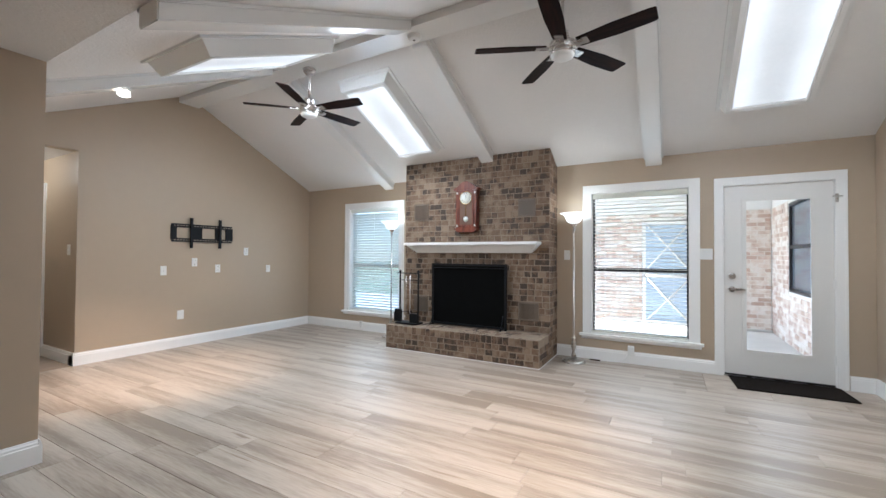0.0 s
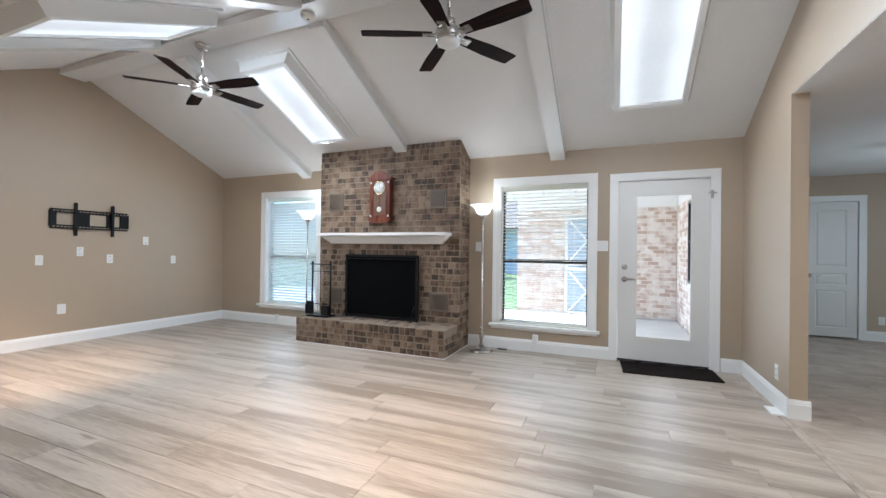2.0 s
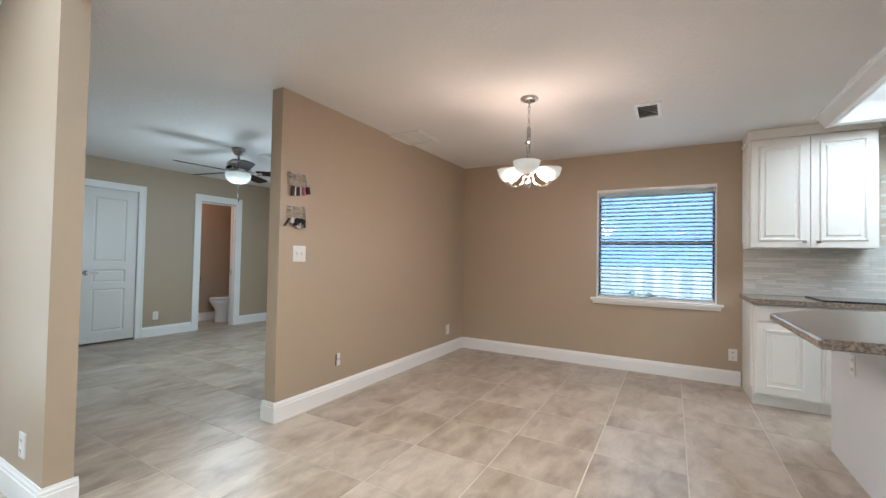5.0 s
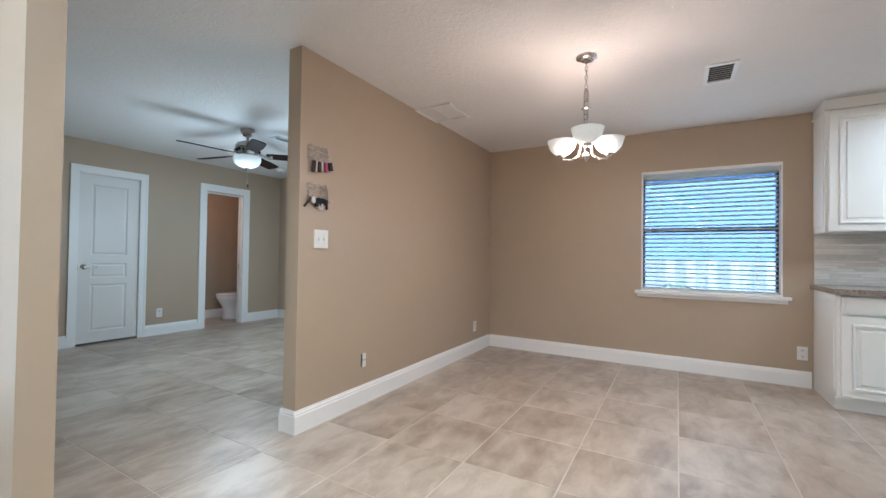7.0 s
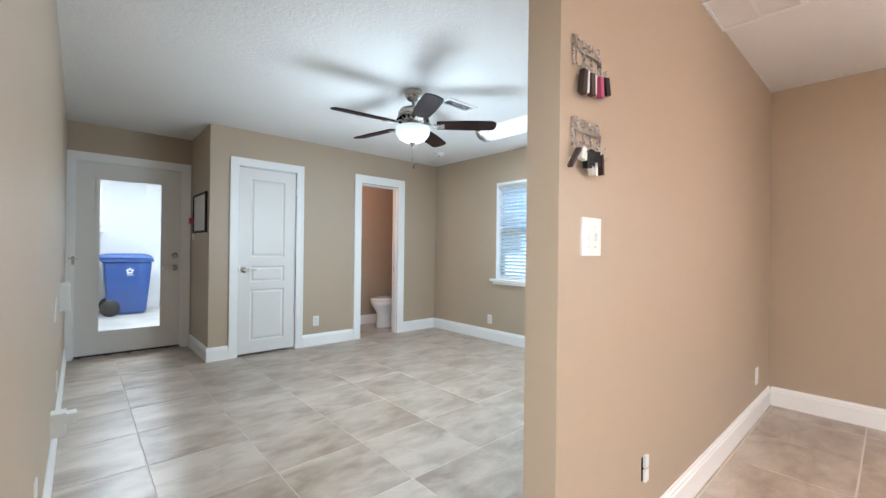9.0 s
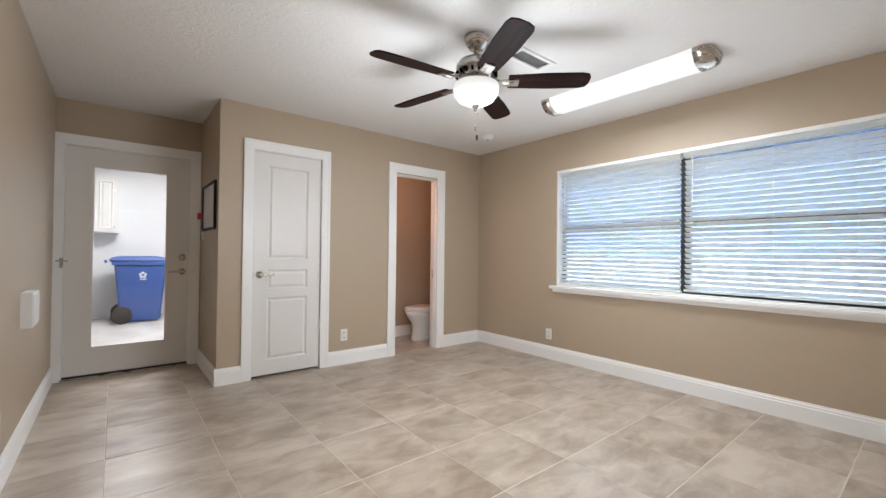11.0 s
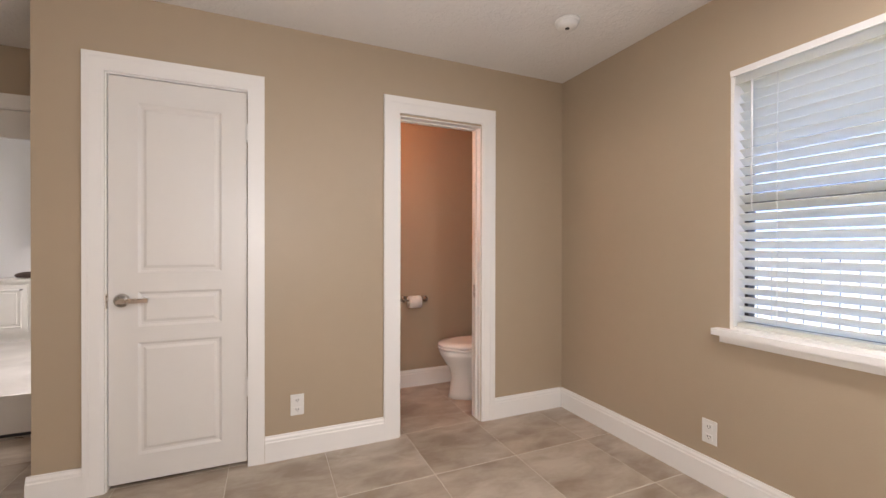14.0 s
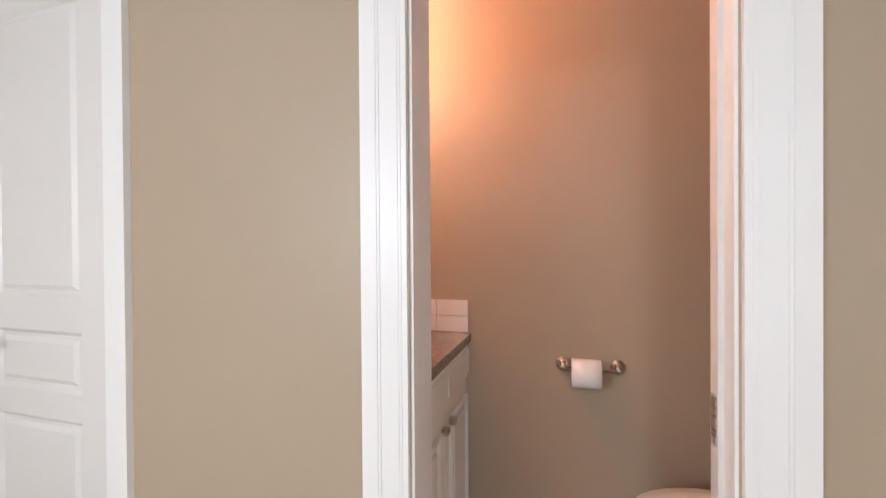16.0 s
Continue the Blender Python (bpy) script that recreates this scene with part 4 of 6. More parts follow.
def glazed_door(idx, m, x0, x1, z1, g, handle_x, way, hinge_x, label):
    t = tagged(new("door_%d" % idx), label, "door", kind="structure")
    t.matrix_world = m
    y0, y1 = 0.014, 0.058
    slab = boxes((x0, g[0], y0, y1, 0.012, z1), (g[1], x1, y0, y1, 0.012, z1), (g[0], g[1], y0, y1, 0.012, g[2]), (g[0], g[1], y0, y1, g[3], z1))
    part("door_slab", slab, M_DOOR, t)
    f = 0.028
    part("glazing_frame", bevel(boxes((g[0] - f, g[0] + 0.008, y0 - 0.012, y0, g[2] - f, g[3] + f), (g[1] - 0.008, g[1] + f, y0 - 0.012, y0, g[2] - f, g[3] + f), (g[0] + 0.008, g[1] - 0.008, y0 - 0.012, y0, g[2] - f, g[2] + 0.008), (g[0] + 0.008, g[1] - 0.008, y0 - 0.012, y0, g[3] - 0.008, g[3] + f)), 0.004), M_DOOR, t)
    p = part("pane", boxes((g[0], g[1], 0.034, 0.038, g[2], g[3])), M_GLASS, t)
    p.visible_shadow = False
    lever(t, handle_x, 0.925, y0, way)
    b = part("deadbolt", turned([(0, 0), (0.032, 0), (0.032, 0.012), (0.026, 0.02), (0, 0.022)], 24), M_NICKEL, t, "brushed nickel deadbolt")
    b.matrix_basis = pose(handle_x, y0, 1.062, 90)
    part("thumb_turn", boxes((handle_x - 0.004, handle_x + 0.004, y0 - 0.034, y0 - 0.018, 1.047, 1.077)), M_NICKEL, t)
    for z in (0.27, 1.0, 1.82):
        hinge(t, hinge_x, z, y0)
    part("sweep", boxes((x0, x1, y0 - 0.006, y0, 0.004, 0.03)), M_SASH, t)
    part("threshold", boxes((x0 - 0.01, x1 + 0.01, 0.0, 0.16, -0.002, 0.012)), M_NICKEL, t)
    return t


glazed_door(1, A0, 2.078, 2.962, 2.02, (2.262, 2.797, 0.285, 1.858), 2.147, 1, 2.966, "white glazed patio door with full-length glass, closed")
glazed_door(2, G0, 3.428, 4.338, 2.03, (3.61, 4.155, 0.262, 1.865), 4.285, -1, 3.424, "white glazed door to the garage, closed")
# swing-bar guards on the glazed doors
for m, x in ((A0, 2.975), (G0, 3.415)):
    t = thing("door_guard", m @ pose(x, -0.02, 1.86 if x < 3 else 1.03), "small metal swing-bar door guard on the casing", "door guard", "door guards")
    part("guard_bar", tube([(-0.035, -0.004, 0), (0.04, -0.004, 0.0)], 0.006, 8), M_NICKEL, t)
    part("guard_plate", bevel(boxes((-0.012, 0.012, -0.004, 0.004, -0.06, 0.025)), 0.002), M_NICKEL, t)


def panel_door(idx, m, x0, x1, z1, panels, handle_x, hinge_x, label):
    """A moulded door with raised panels (x0, x1, z0, z1) sunk in its face."""
    t = tagged(new("door_%d" % idx), label, "door", kind="structure")
    t.matrix_world = m
    y0 = 0.012
    bm = bmesh.new()
    for a, b, z0, zt in wall_pieces((x0, x1), z1, panels, 0.022):
        box(bm, a, b, y0, y0 + 0.035, z0, zt)
    part("door_slab", bm, M_DOOR, t)
    for a, b, z0, zt in panels:
        bm = bmesh.new()
        rows = [(0.0, 0.0), (0.012, 0.009), (0.022, 0.009), (0.036, 0.002), (0.04, 0.002)]
        rings = [[bm.verts.new((u, y0 + d, z)) for u, z in ((a + i, z0 + i), (b - i, z0 + i), (b - i, zt - i), (a + i, zt - i))] for i, d in rows]
        for r, s in zip(rings, rings[1:]):
            for k in range(4):
                bm.faces.new((r[k], r[(k + 1) % 4], s[(k + 1) % 4], s[k]))
        bm.faces.new(rings[-1])
        box(bm, a, b, y0 + 0.02, y0 + 0.035, z0, zt)
        bmesh.ops.recalc_face_normals(bm, faces=bm.faces)
        part("door_panel", bm, M_DOOR, t)
    lever(t, handle_x, 0.925, y0, 1)
    for z in (0.425, 1.81):
        hinge(t, hinge_x, z, y0, 0)
    part("latch_plate", boxes((x0 - 0.006, x0 - 0.0005, -0.003, 0.012, 0.89, 0.96)), M_NICKEL, t)
    return t


panel_door(3, T0, 4.7195, 5.3265, 2.025, [(4.838, 5.205, 0.152, 0.712), (4.838, 5.205, 0.79, 0.965), (4.838, 5.205, 1.06, 1.905)], 4.774, 5.331, "white three-panel moulded closet door, closed")
# pocket door edge in the bathroom doorway
t = tagged(new("door_4"), "white pocket door slid open into the wall", "door", kind="structure")
t.matrix_world = T0
part("door_edge", boxes((6.752, 6.762, 0.045, 0.08, 0.01, 1.995)), M_DOOR, t)
part("latch", boxes((6.7495, 6.752, 0.05, 0.072, 0.84, 0.93)), M_NICKEL, t)
part("top_track", boxes((6.2, 6.75, 0.05, 0.066, 1.998, 2.0085)), M_DOOR, t)
# hallway door
t = tagged(new("door_5"), "white hallway door, closed", "door", kind="structure")
t.matrix_world = pose(-5.6, 2.878, 0)
part("door_slab", boxes((-0.38, 0.38, -0.006, 0, 0.01, 2.03)), M_DOOR, t)
casing("trim_hall_door", pose(-5.6, 2.878, 0), -0.385, 0.385, 2.035)


# ---- plates, switches, vents ----
def plate(m, kind, label, w=0.072, h=0.116, category="outlet"):
    t = thing(kind, m, label, category, "wall plates")
    part("cover_plate", bevel(boxes((-w / 2, w / 2, -0.006, 0, -h / 2, h / 2)), 0.002), M_WHITE, t)
    return t


def outlet(m, label="white duplex outlet on the beige wall"):
    t = plate(m, "wall_outlet", label)
    for z in (-0.026, 0.026):
        part("socket", bevel(boxes((-0.017, 0.017, -0.009, -0.006, z - 0.014, z + 0.014)), 0.002), M_WHITE, t)
        part("slots", boxes((-0.008, -0.005, -0.0095, -0.009, z - 0.003, z + 0.007), (0.005, 0.008, -0.0095, -0.009, z - 0.003, z + 0.007), (-0.002, 0.002, -0.0095, -0.009, z - 0.01, z - 0.006)), M_BLACK, t)
    return t


def switch(m, n=1, label="white light switch plate"):
    w = 0.072 + 0.046 * (n - 1)
    t = plate(m, "light_switch", label, w, 0.12, "switch")
    for k in range(n):
        x = (k - (n - 1) / 2) * 0.046
        part("toggle", bevel(boxes((x - 0.005, x + 0.005, -0.016, -0.006, -0.012, 0.012)), 0.002), M_WHITE, t)
        part("screw", boxes((x - 0.002, x + 0.002, -0.0066, -0.006, -0.034, -0.03), (x - 0.002, x + 0.002, -0.0066, -0.006, 0.03, 0.034)), M_NICKEL, t)
    return t


def W(y, z):
    return pose(WX, y, z, 0, 0, WEST)


for y, z in ((4.169, 1.142), (4.502, 1.047), (4.952, 1.301), (5.355, 1.026)):
    outlet(W(y, z), "white outlet plate under the television bracket")
switch(W(3.773, 1.036), 1, "white blank wall plate")
plate(W(3.993, 0.433), "wall_plate", "white low cable wall plate", 0.085, 0.12)
switch(pose(-4.429, 2.878, 1.297), 1)
plate(pose(-5.16, 2.878, 2.02), "door_chime", "small brown door chime box on the hallway wall", 0.1, 0.2, "chime")
switch(pose(1.914, NY, 1.296), 2)
switch(pose(0.423, NY, 1.277), 1)
o = outlet(pose(1.166, NY - 0.017, 0.155), "white outlet with a plugged-in adapter in the baseboard")
part("plug_adapter", bevel(boxes((-0.03, 0.03, -0.05, -0.0095, -0.045, 0.05)), 0.006), M_WHITE, o)
outlet(pose(-2.95, NY - 0.017, 0.10), "white outlet in the baseboard")
outlet(pose(PX0, 5.264, 0.276, 0, 0, EAST), "white outlet on the pier wall")
outlet(pose(7.041, KY0, 0.30))
o = thing("open_junction_box", pose(5.113, KY0, 0.325), "uncovered outlet in a wall box without its plate", "outlet")
# black plate paints the shade inside the open box
part("wall_box", boxes((-0.026, 0.026, -0.002, 0, -0.045, 0.045)), M_DARKBOX, o)
part("socket", bevel(boxes((-0.016, 0.016, -0.012, -0.002, -0.05, -0.004), (-0.016, 0.016, -0.012, -0.002, 0.004, 0.05)), 0.003), M_WHITE, o)
switch(pose(4.672, KY0, 1.213), 2, "white double switch plate under the key racks")
outlet(pose(EX, 2.061, 0.297, 0, 0, EAST))
outlet(pose(5.585, TY0, 0.295))
outlet(pose(EX, 7.93, 0.27, 0, 0, EAST))
for y, z, w, h in ((7.6, 0.80, 0.09, 0.14), (6.28, 0.33, 0.075, 0.12), (7.95, 0.3, 0.075, 0.12)):
    plate(pose(PX1, y, z, 0, 0, WEST), "wall_plate", "white plate on the side wall of the utility room", w, h)
o = thing("wall_intercom", pose(PX1, 8.6, 0.78, 0, 0, WEST), "white shallow wall box on the side wall", "wall box")
part("housing", bevel(boxes((-0.12, 0.12, -0.05, 0, -0.1, 0.1)), 0.006), M_WHITE, o)
part("cover", bevel(boxes((-0.105, 0.105, -0.055, -0.05, -0.085, 0.085)), 0.002), M_WHITE, o)
o = thing("plugged_night_light", pose(PX1, 7.3, 0.24, 0, 0, WEST), "white plug-in device low on the side wall", "plug-in")
part("housing", bevel(boxes((-0.04, 0.04, -0.06, 0, -0.06, 0.06)), 0.008), M_WHITE, o)
part("shade", bevel(boxes((-0.035, 0.035, -0.1, -0.06, 0.0, 0.05)), 0.008), M_WHITE, o)

# television bracket
tv = thing("tv_wall_mount", pose(WX, 4.28, 1.548, 0, 0, WEST), "black steel television wall bracket, empty", "tv mount")
bm = boxes((-0.42, 0.42, -0.028, -0.001, 0.07, 0.12), (-0.42, 0.42, -0.028, -0.001, -0.125, -0.075))
for x0, x1 in ((-0.42, -0.36), (-0.17, -0.02), (0.17, 0.24), (0.33, 0.42)):
    box(bm, x0, x1, -0.022, -0.001, -0.075, 0.07)
part("wall_plate", bevel(bm, 0.003), M_BLACK, tv)
for k in range(22):
    x = -0.40 + k * 0.038
    part("slot", boxes((x, x + 0.022, -0.0285, -0.0281, 0.09, 0.1)), M_WALL, tv)
    part("slot", boxes((x, x + 0.022, -0.0285, -0.0281, -0.105, -0.095)), M_WALL, tv)
for x in (-0.18, 0.225):
    part("arm", bevel(boxes((x - 0.014, x + 0.014, -0.06, -0.029, -0.21, 0.205)), 0.003), M_BLACK, tv)
for x in (-0.43, 0.42):
    part("end_cap", boxes((x, x + 0.01, -0.03, -0.001, -0.1, 0.1)), M_BLACK, tv)

# door mat and floor register
solid("door_mat", bevel(boxes((-0.44, 0.44, -0.235, 0.235, 0, 0.012)), 0.004), M_MAT, "dark brown ribbed door mat before the patio door", "mat", pose(2.56, 5.99, 0.0, 0, 0, 3))
solid("cable_clip", bevel(boxes((-0.06, 0.06, -0.015, 0.015, 0, 0.012)), 0.004), M_BROWN, "short dark cable cover by the baseboard", "cable", pose(0.77, 6.15, 0.0))
solid("power_cord", tube([(1.14, 6.17, 0.12), (1.09, 6.165, 0.05), (1.02, 6.165, 0.008), (0.9, 6.16, 0.006), (0.78, 6.15, 0.006)], 0.004, 6), M_WHITE, "thin white power cord along the baseboard", "cable")
solid("floor_end_cap", bevel(boxes((-0.05, 0.05, -0.09, 0.09, 0, 0.012)), 0.004), M_TRIM, "white threshold end block at the pier", "trim block", pose(3.2, 5.12, 0))


def ceiling_vent(m, w, l, n, label, mt):
    """A ceiling register; local z points down."""
    t = thing("ceiling_vent", m, label, "vent", "ceiling vents")
    f = 0.025
    part("frame", bevel(boxes((-w / 2, -w / 2 + f, -l / 2, l / 2, 0, 0.012), (w / 2 - f, w / 2, -l / 2, l / 2, 0, 0.012), (-w / 2 + f, w / 2 - f, -l / 2, -l / 2 + f, 0, 0.012), (-w / 2 + f, w / 2 - f, l / 2 - f, l / 2, 0, 0.012)), 0.003), M_WHITE, t)
    # dark sheet stands in for the shade of the duct behind the slats
    part("backing", boxes((-w / 2 + f, w / 2 - f, -l / 2 + f, l / 2 - f, 0.0005, 0.002)), mt, t)
    for k in range(n):
        x = -w / 2 + f + (w - 2 * f) * (k + 0.5) / n
        part("slat", boxes((x - 0.006, x + 0.006, -l / 2 + f, l / 2 - f, 0.003, 0.0045)), M_WHITE, t).matrix_basis = pose(x, 0, 0.006, 0, 35) @ pose(-x, 0, -0.004)
    return t


ceiling_vent(pose(6.15, 2.765, CEIL, 180), 0.34, 0.19, 8, "white ceiling air register with open slats", M_SASH)
ceiling_vent(pose(5.88, 6.93, CEIL, 180), 0.34, 0.15, 14, "white ceiling air register near the fan", M_SASH)
rt = thing("return_air_panel", pose(5.94, 4.885, CEIL, 180), "large white return air panel on the ceiling", "vent")
part("frame", bevel(boxes((-0.19, -0.165, -0.185, 0.185, 0, 0.016), (0.165, 0.19, -0.185, 0.185, 0, 0.016), (-0.165, 0.165, -0.185, -0.16, 0, 0.016), (-0.165, 0.165, 0.16, 0.185, 0, 0.016)), 0.003), M_WHITE, rt)
part("panel", boxes((-0.165, 0.165, -0.16, 0.16, 0.0, 0.005)), M_CEIL, rt)
for y in (0.0,):
    part("divider", boxes((-0.165, 0.165, y - 0.008, y + 0.008, 0.005, 0.01)), M_WHITE, rt)


def smoke(m, label):
    t = thing("smoke_detector", m, label, "smoke detector", "smoke detectors")
    part("base", turned([(0, 0), (0.066, 0), (0.066, 0.012), (0, 0.012)]), M_WHITE, t)
    part("cap", turned([(0.058, 0.012), (0.056, 0.03), (0.048, 0.038), (0, 0.04)]), M_WHITE, t)
    part("test_button", turned([(0.012, 0.0395), (0.012, 0.043), (0, 0.043)]), M_SASH, t)


smoke(pose(6.925, 8.363, CEIL, 180), "round white smoke detector on the ceiling")
smoke(pose(-0.51, 4.07, 3.31, 180), "round white smoke detector under the ridge beam")

# recessed can lights
def can_light(x, y):
    cn = thing("recessed_light", pose(x, y, CEIL, 180), "lit round recessed ceiling light", "ceiling light", "recessed lights")
    part("trim_ring", turned([(0.068, 0.0), (0.095, 0.0), (0.092, 0.006), (0.07, 0.004), (0.068, 0.0)]), M_WHITE, cn)
    part("lens", turned([(0, 0.001), (0.068, 0.001), (0.068, 0.003), (0, 0.004)]), M_CAN, cn, "glowing lamp lens")
    lamp("recessed_light_lamp", "SPOT", (x, y, CEIL - 0.02), (x, y, 0), 16, (1, 0.86, 0.70), 0.06, 150)


can_light(3.77, 3.528)
# unseen can, added as fill for the kitchen side
can_light(1.2, -0.3)


# floodlights on the rafters
def flood(x, y, aim, power):
    z = roof(y) - 0.105
    t = thing("rafter_floodlight", pose(x, y, z, 180), "small lit flood lamp under a white rafter", "ceiling light", "rafter floodlights")
    part("lamp_base", turned([(0, 0), (0.05, 0), (0.05, 0.02), (0, 0.025)]), M_WHITE, t)
    part("lens", turned([(0.04, 0.02), (0.045, 0.05), (0.03, 0.06), (0, 0.062)]), M_CAN, t)
    lamp("rafter_floodlight_lamp", "SPOT", (x, y, z - 0.08), aim, power, (1, 0.70, 0.50), 0.05, 62)


flood(-2.395, 2.55, (-3.1, 3.15, 0), 74)
flood(1.405, 2.55, (0.45, 3.5, 0), 76)


# ---- ceiling fans ----
def blade_mesh(l, w0, w1, round_end):
    """One fan blade along +x from its root, with rounded or raked tip."""
    pts = [(0, -w0 / 2), (l * 0.5, -w1 * 0.52), (l * 0.9, -w1 / 2)]
    if round_end:
        pts += [(l * 0.97, -w1 * 0.42), (l, -w1 * 0.2), (l, w1 * 0.2), (l * 0.97, w1 * 0.42)]
    else:
        pts += [(l * 0.985, -w1 * 0.47), (l, -w1 * 0.40), (l * 0.975, w1 * 0.40), (l * 0.955, w1 * 0.46)]
    pts += [(l * 0.9, w1 / 2), (l * 0.5, w1 * 0.52), (0, w0 / 2)]
    return bevel(prism(pts, "z", -0.004, 0.004), 0.0025, 1)


def modern_fan(x, y, turn):
    zt = 3.31
    t = thing("ceiling_fan", pose(x, y, zt), "brushed nickel ceiling fan with five dark walnut blades", "ceiling fan", "living room fans")
    part("canopy", turned([(0, 0), (0.065, 0), (0.07, -0.012), (0.066, -0.035), (0.045, -0.06), (0.02, -0.07), (0, -0.07)]), M_NICKEL, t)
    part("downrod", turned([(0.0125, -0.06), (0.0125, -0.36), (0, -0.36)], 14), M_NICKEL, t)
    part("motor_collar", turned([(0, -0.335), (0.05, -0.335), (0.052, -0.345), (0.052, -0.40), (0.045, -0.405), (0, -0.405)]), M_NICKEL, t)
    part("motor_housing", turned([(0, -0.405), (0.085, -0.405), (0.098, -0.415), (0.1, -0.425), (0.1, -0.47), (0.094, -0.48), (0, -0.48)], 36), M_NICKEL, t)
    part("light_ring", turned([(0.09, -0.48), (0.096, -0.485), (0.096, -0.50), (0.088, -0.505)], 36), M_NICKEL, t)
    part("light_lens", turned([(0.09, -0.50), (0.085, -0.52), (0.06, -0.535), (0, -0.542)], 36), M_LENS, t, "white opal light lens, unlit")
    for k in range(5):
        a = turn + 72 * k
        b = part("blade", blade_mesh(0.55, 0.105, 0.135, False), M_BLADE, t)
        b.matrix_basis = pose(0, 0, -0.445, 0, 0, a) @ pose(0.125, 0, 0, -12)
        part("blade_bracket", bevel(boxes((-0.05, 0.075, -0.032, 0.032, -0.011, -0.004)), 0.003), M_NICKEL, b)


modern_fan(-1.90, 4.08, 8)
modern_fan(0.855, 4.07, -13)

uf = thing("ceiling_fan", pose(5.42, 6.965, CEIL), "brushed nickel ceiling fan with dark blades and lit bowl", "ceiling fan")
part("canopy", turned([(0, 0), (0.07, 0), (0.073, -0.015), (0.062, -0.05), (0.04, -0.075), (0, -0.08)], 32), M_NICKEL, uf)
part("downrod", turned([(0.013, -0.07), (0.013, -0.12), (0.028, -0.125), (0.03, -0.135), (0, -0.135)], 20), M_NICKEL, uf)
part("motor_housing", turned([(0, -0.13), (0.06, -0.132), (0.10, -0.15), (0.118, -0.175), (0.12, -0.205), (0.108, -0.225), (0.09, -0.245), (0.065, -0.262), (0, -0.262)], 40), M_NICKEL, uf)
# black blocks paint the dark inside of the slots
for k in range(20):
    a = 18 * k
    part("cooling_slot", boxes((0.098, 0.112, -0.006, 0.006, -0.012, 0.012)), M_DARKBOX, uf).matrix_basis = pose(0, 0, -0.229, 0, 0, a) @ pose(0, 0, 0, 0, 40) @ pose(-0.012, 0, 0.072)
part("switch_cup", turned([(0.065, -0.262), (0.07, -0.268), (0.07, -0.285), (0.12, -0.29), (0.125, -0.298), (0, -0.298)], 36), M_NICKEL, uf)
part("bowl_shade", turned([(0.132, -0.288), (0.137, -0.31), (0.13, -0.345), (0.105, -0.38), (0.065, -0.402), (0.02, -0.41), (0, -0.411)], 40), M_FANBOWL, uf, "lit white opal glass bowl")
part("finial", turned([(0.022, -0.409), (0.02, -0.42), (0.009, -0.428), (0.012, -0.438), (0.006, -0.45), (0, -0.452)], 18), M_NICKEL, uf)
part("pull_chain", tube([(0.0, 0.0, -0.45), (0.0, 0.0, -0.53)], 0.0012, 6), M_NICKEL, uf)
part("pull_fob", turned([(0, -0.525), (0.006, -0.53), (0.007, -0.55), (0.004, -0.562), (0, -0.563)], 10), M_NICKEL, uf)
part("pull_chain", tube([(0.012, 0.0, -0.45), (0.012, 0.0, -0.58)], 0.0012, 6), M_NICKEL, uf)
part("pull_fob", turned([(0, 0), (0.006, -0.005), (0.007, -0.025), (0.004, -0.037), (0, -0.038)], 10, at=(0.012, 0, -0.578)), M_BROWN, uf)
for k in range(5):
    a = 101 + 72 * k
    b = part("blade", blade_mesh(0.47, 0.12, 0.14, True), M_BLADE, uf)
    b.matrix_basis = pose(0, 0, -0.27, 0, 0, a) @ pose(0.19, 0, 0, -12)
    arm = part("blade_arm", tube([(-0.10, 0, 0.035), (-0.06, 0, 0.01), (-0.02, 0, -0.008), (0.05, 0, -0.008)], [0.012, 0.009, 0.009, 0.006], 8), M_NICKEL, b)
    part("arm_plate", bevel(boxes((-0.035, 0.06, -0.03, 0.03, -0.012, -0.0045)), 0.004), M_NICKEL, b)

lamp("ceiling_fan_lamp", "POINT", (5.42, 6.965, CEIL - 1.0), (5.42, 6.965, 0), FAN_LIGHT, (0.92, 0.98, 1.0), 0.4)

# fluorescent fixture
fl = thing("fluorescent_fixture", pose(6.655, 6.73, CEIL, 180), "long lit fluorescent ceiling fixture with nickel end caps", "ceiling light")
prof = [(-0.13, 0.0), (-0.125, 0.03), (-0.095, 0.07), (-0.05, 0.093), (0, 0.10), (0.05, 0.093), (0.095, 0.07), (0.125, 0.03), (0.13, 0.0)]
part("diffuser", prism(prof, "y", -0.53, 0.53), M_TUBE, fl, "glowing white wrap diffuser")
for s in (-1, 1):
    bm = bmesh.new()
    secs = [(0.53, 1.02), (0.585, 1.03), (0.62, 0.9), (0.635, 0.6)]
    rings = [[bm.verts.new((x * k, s * y, z * k)) for x, z in prof] for y, k in secs]
    for r, q in zip(rings, rings[1:]):
        for i in range(len(prof) - 1):
            bm.faces.new((r[i], r[i + 1], q[i + 1], q[i]))
    bm.faces.new(rings[-1])
    bm.faces.new(rings[0])
    bmesh.ops.recalc_face_normals(bm, faces=bm.faces)
    for f in bm.faces:
        f.smooth = len(f.verts) == 4
    part("end_cap", bm, M_NICKEL, fl, "brushed nickel end cap")

tb = lamp("fluorescent_lamp", "AREA", (6.655, 6.73, CEIL - 0.11), (6.655, 6.73, 0), TUBE_LIGHT, (0.94, 0.98, 1.0), 1)
tb.data.shape, tb.data.size, tb.data.size_y = "RECTANGLE", 0.2, 1.05
tb.matrix_world = pose(6.655, 6.73, CEIL - 0.11)

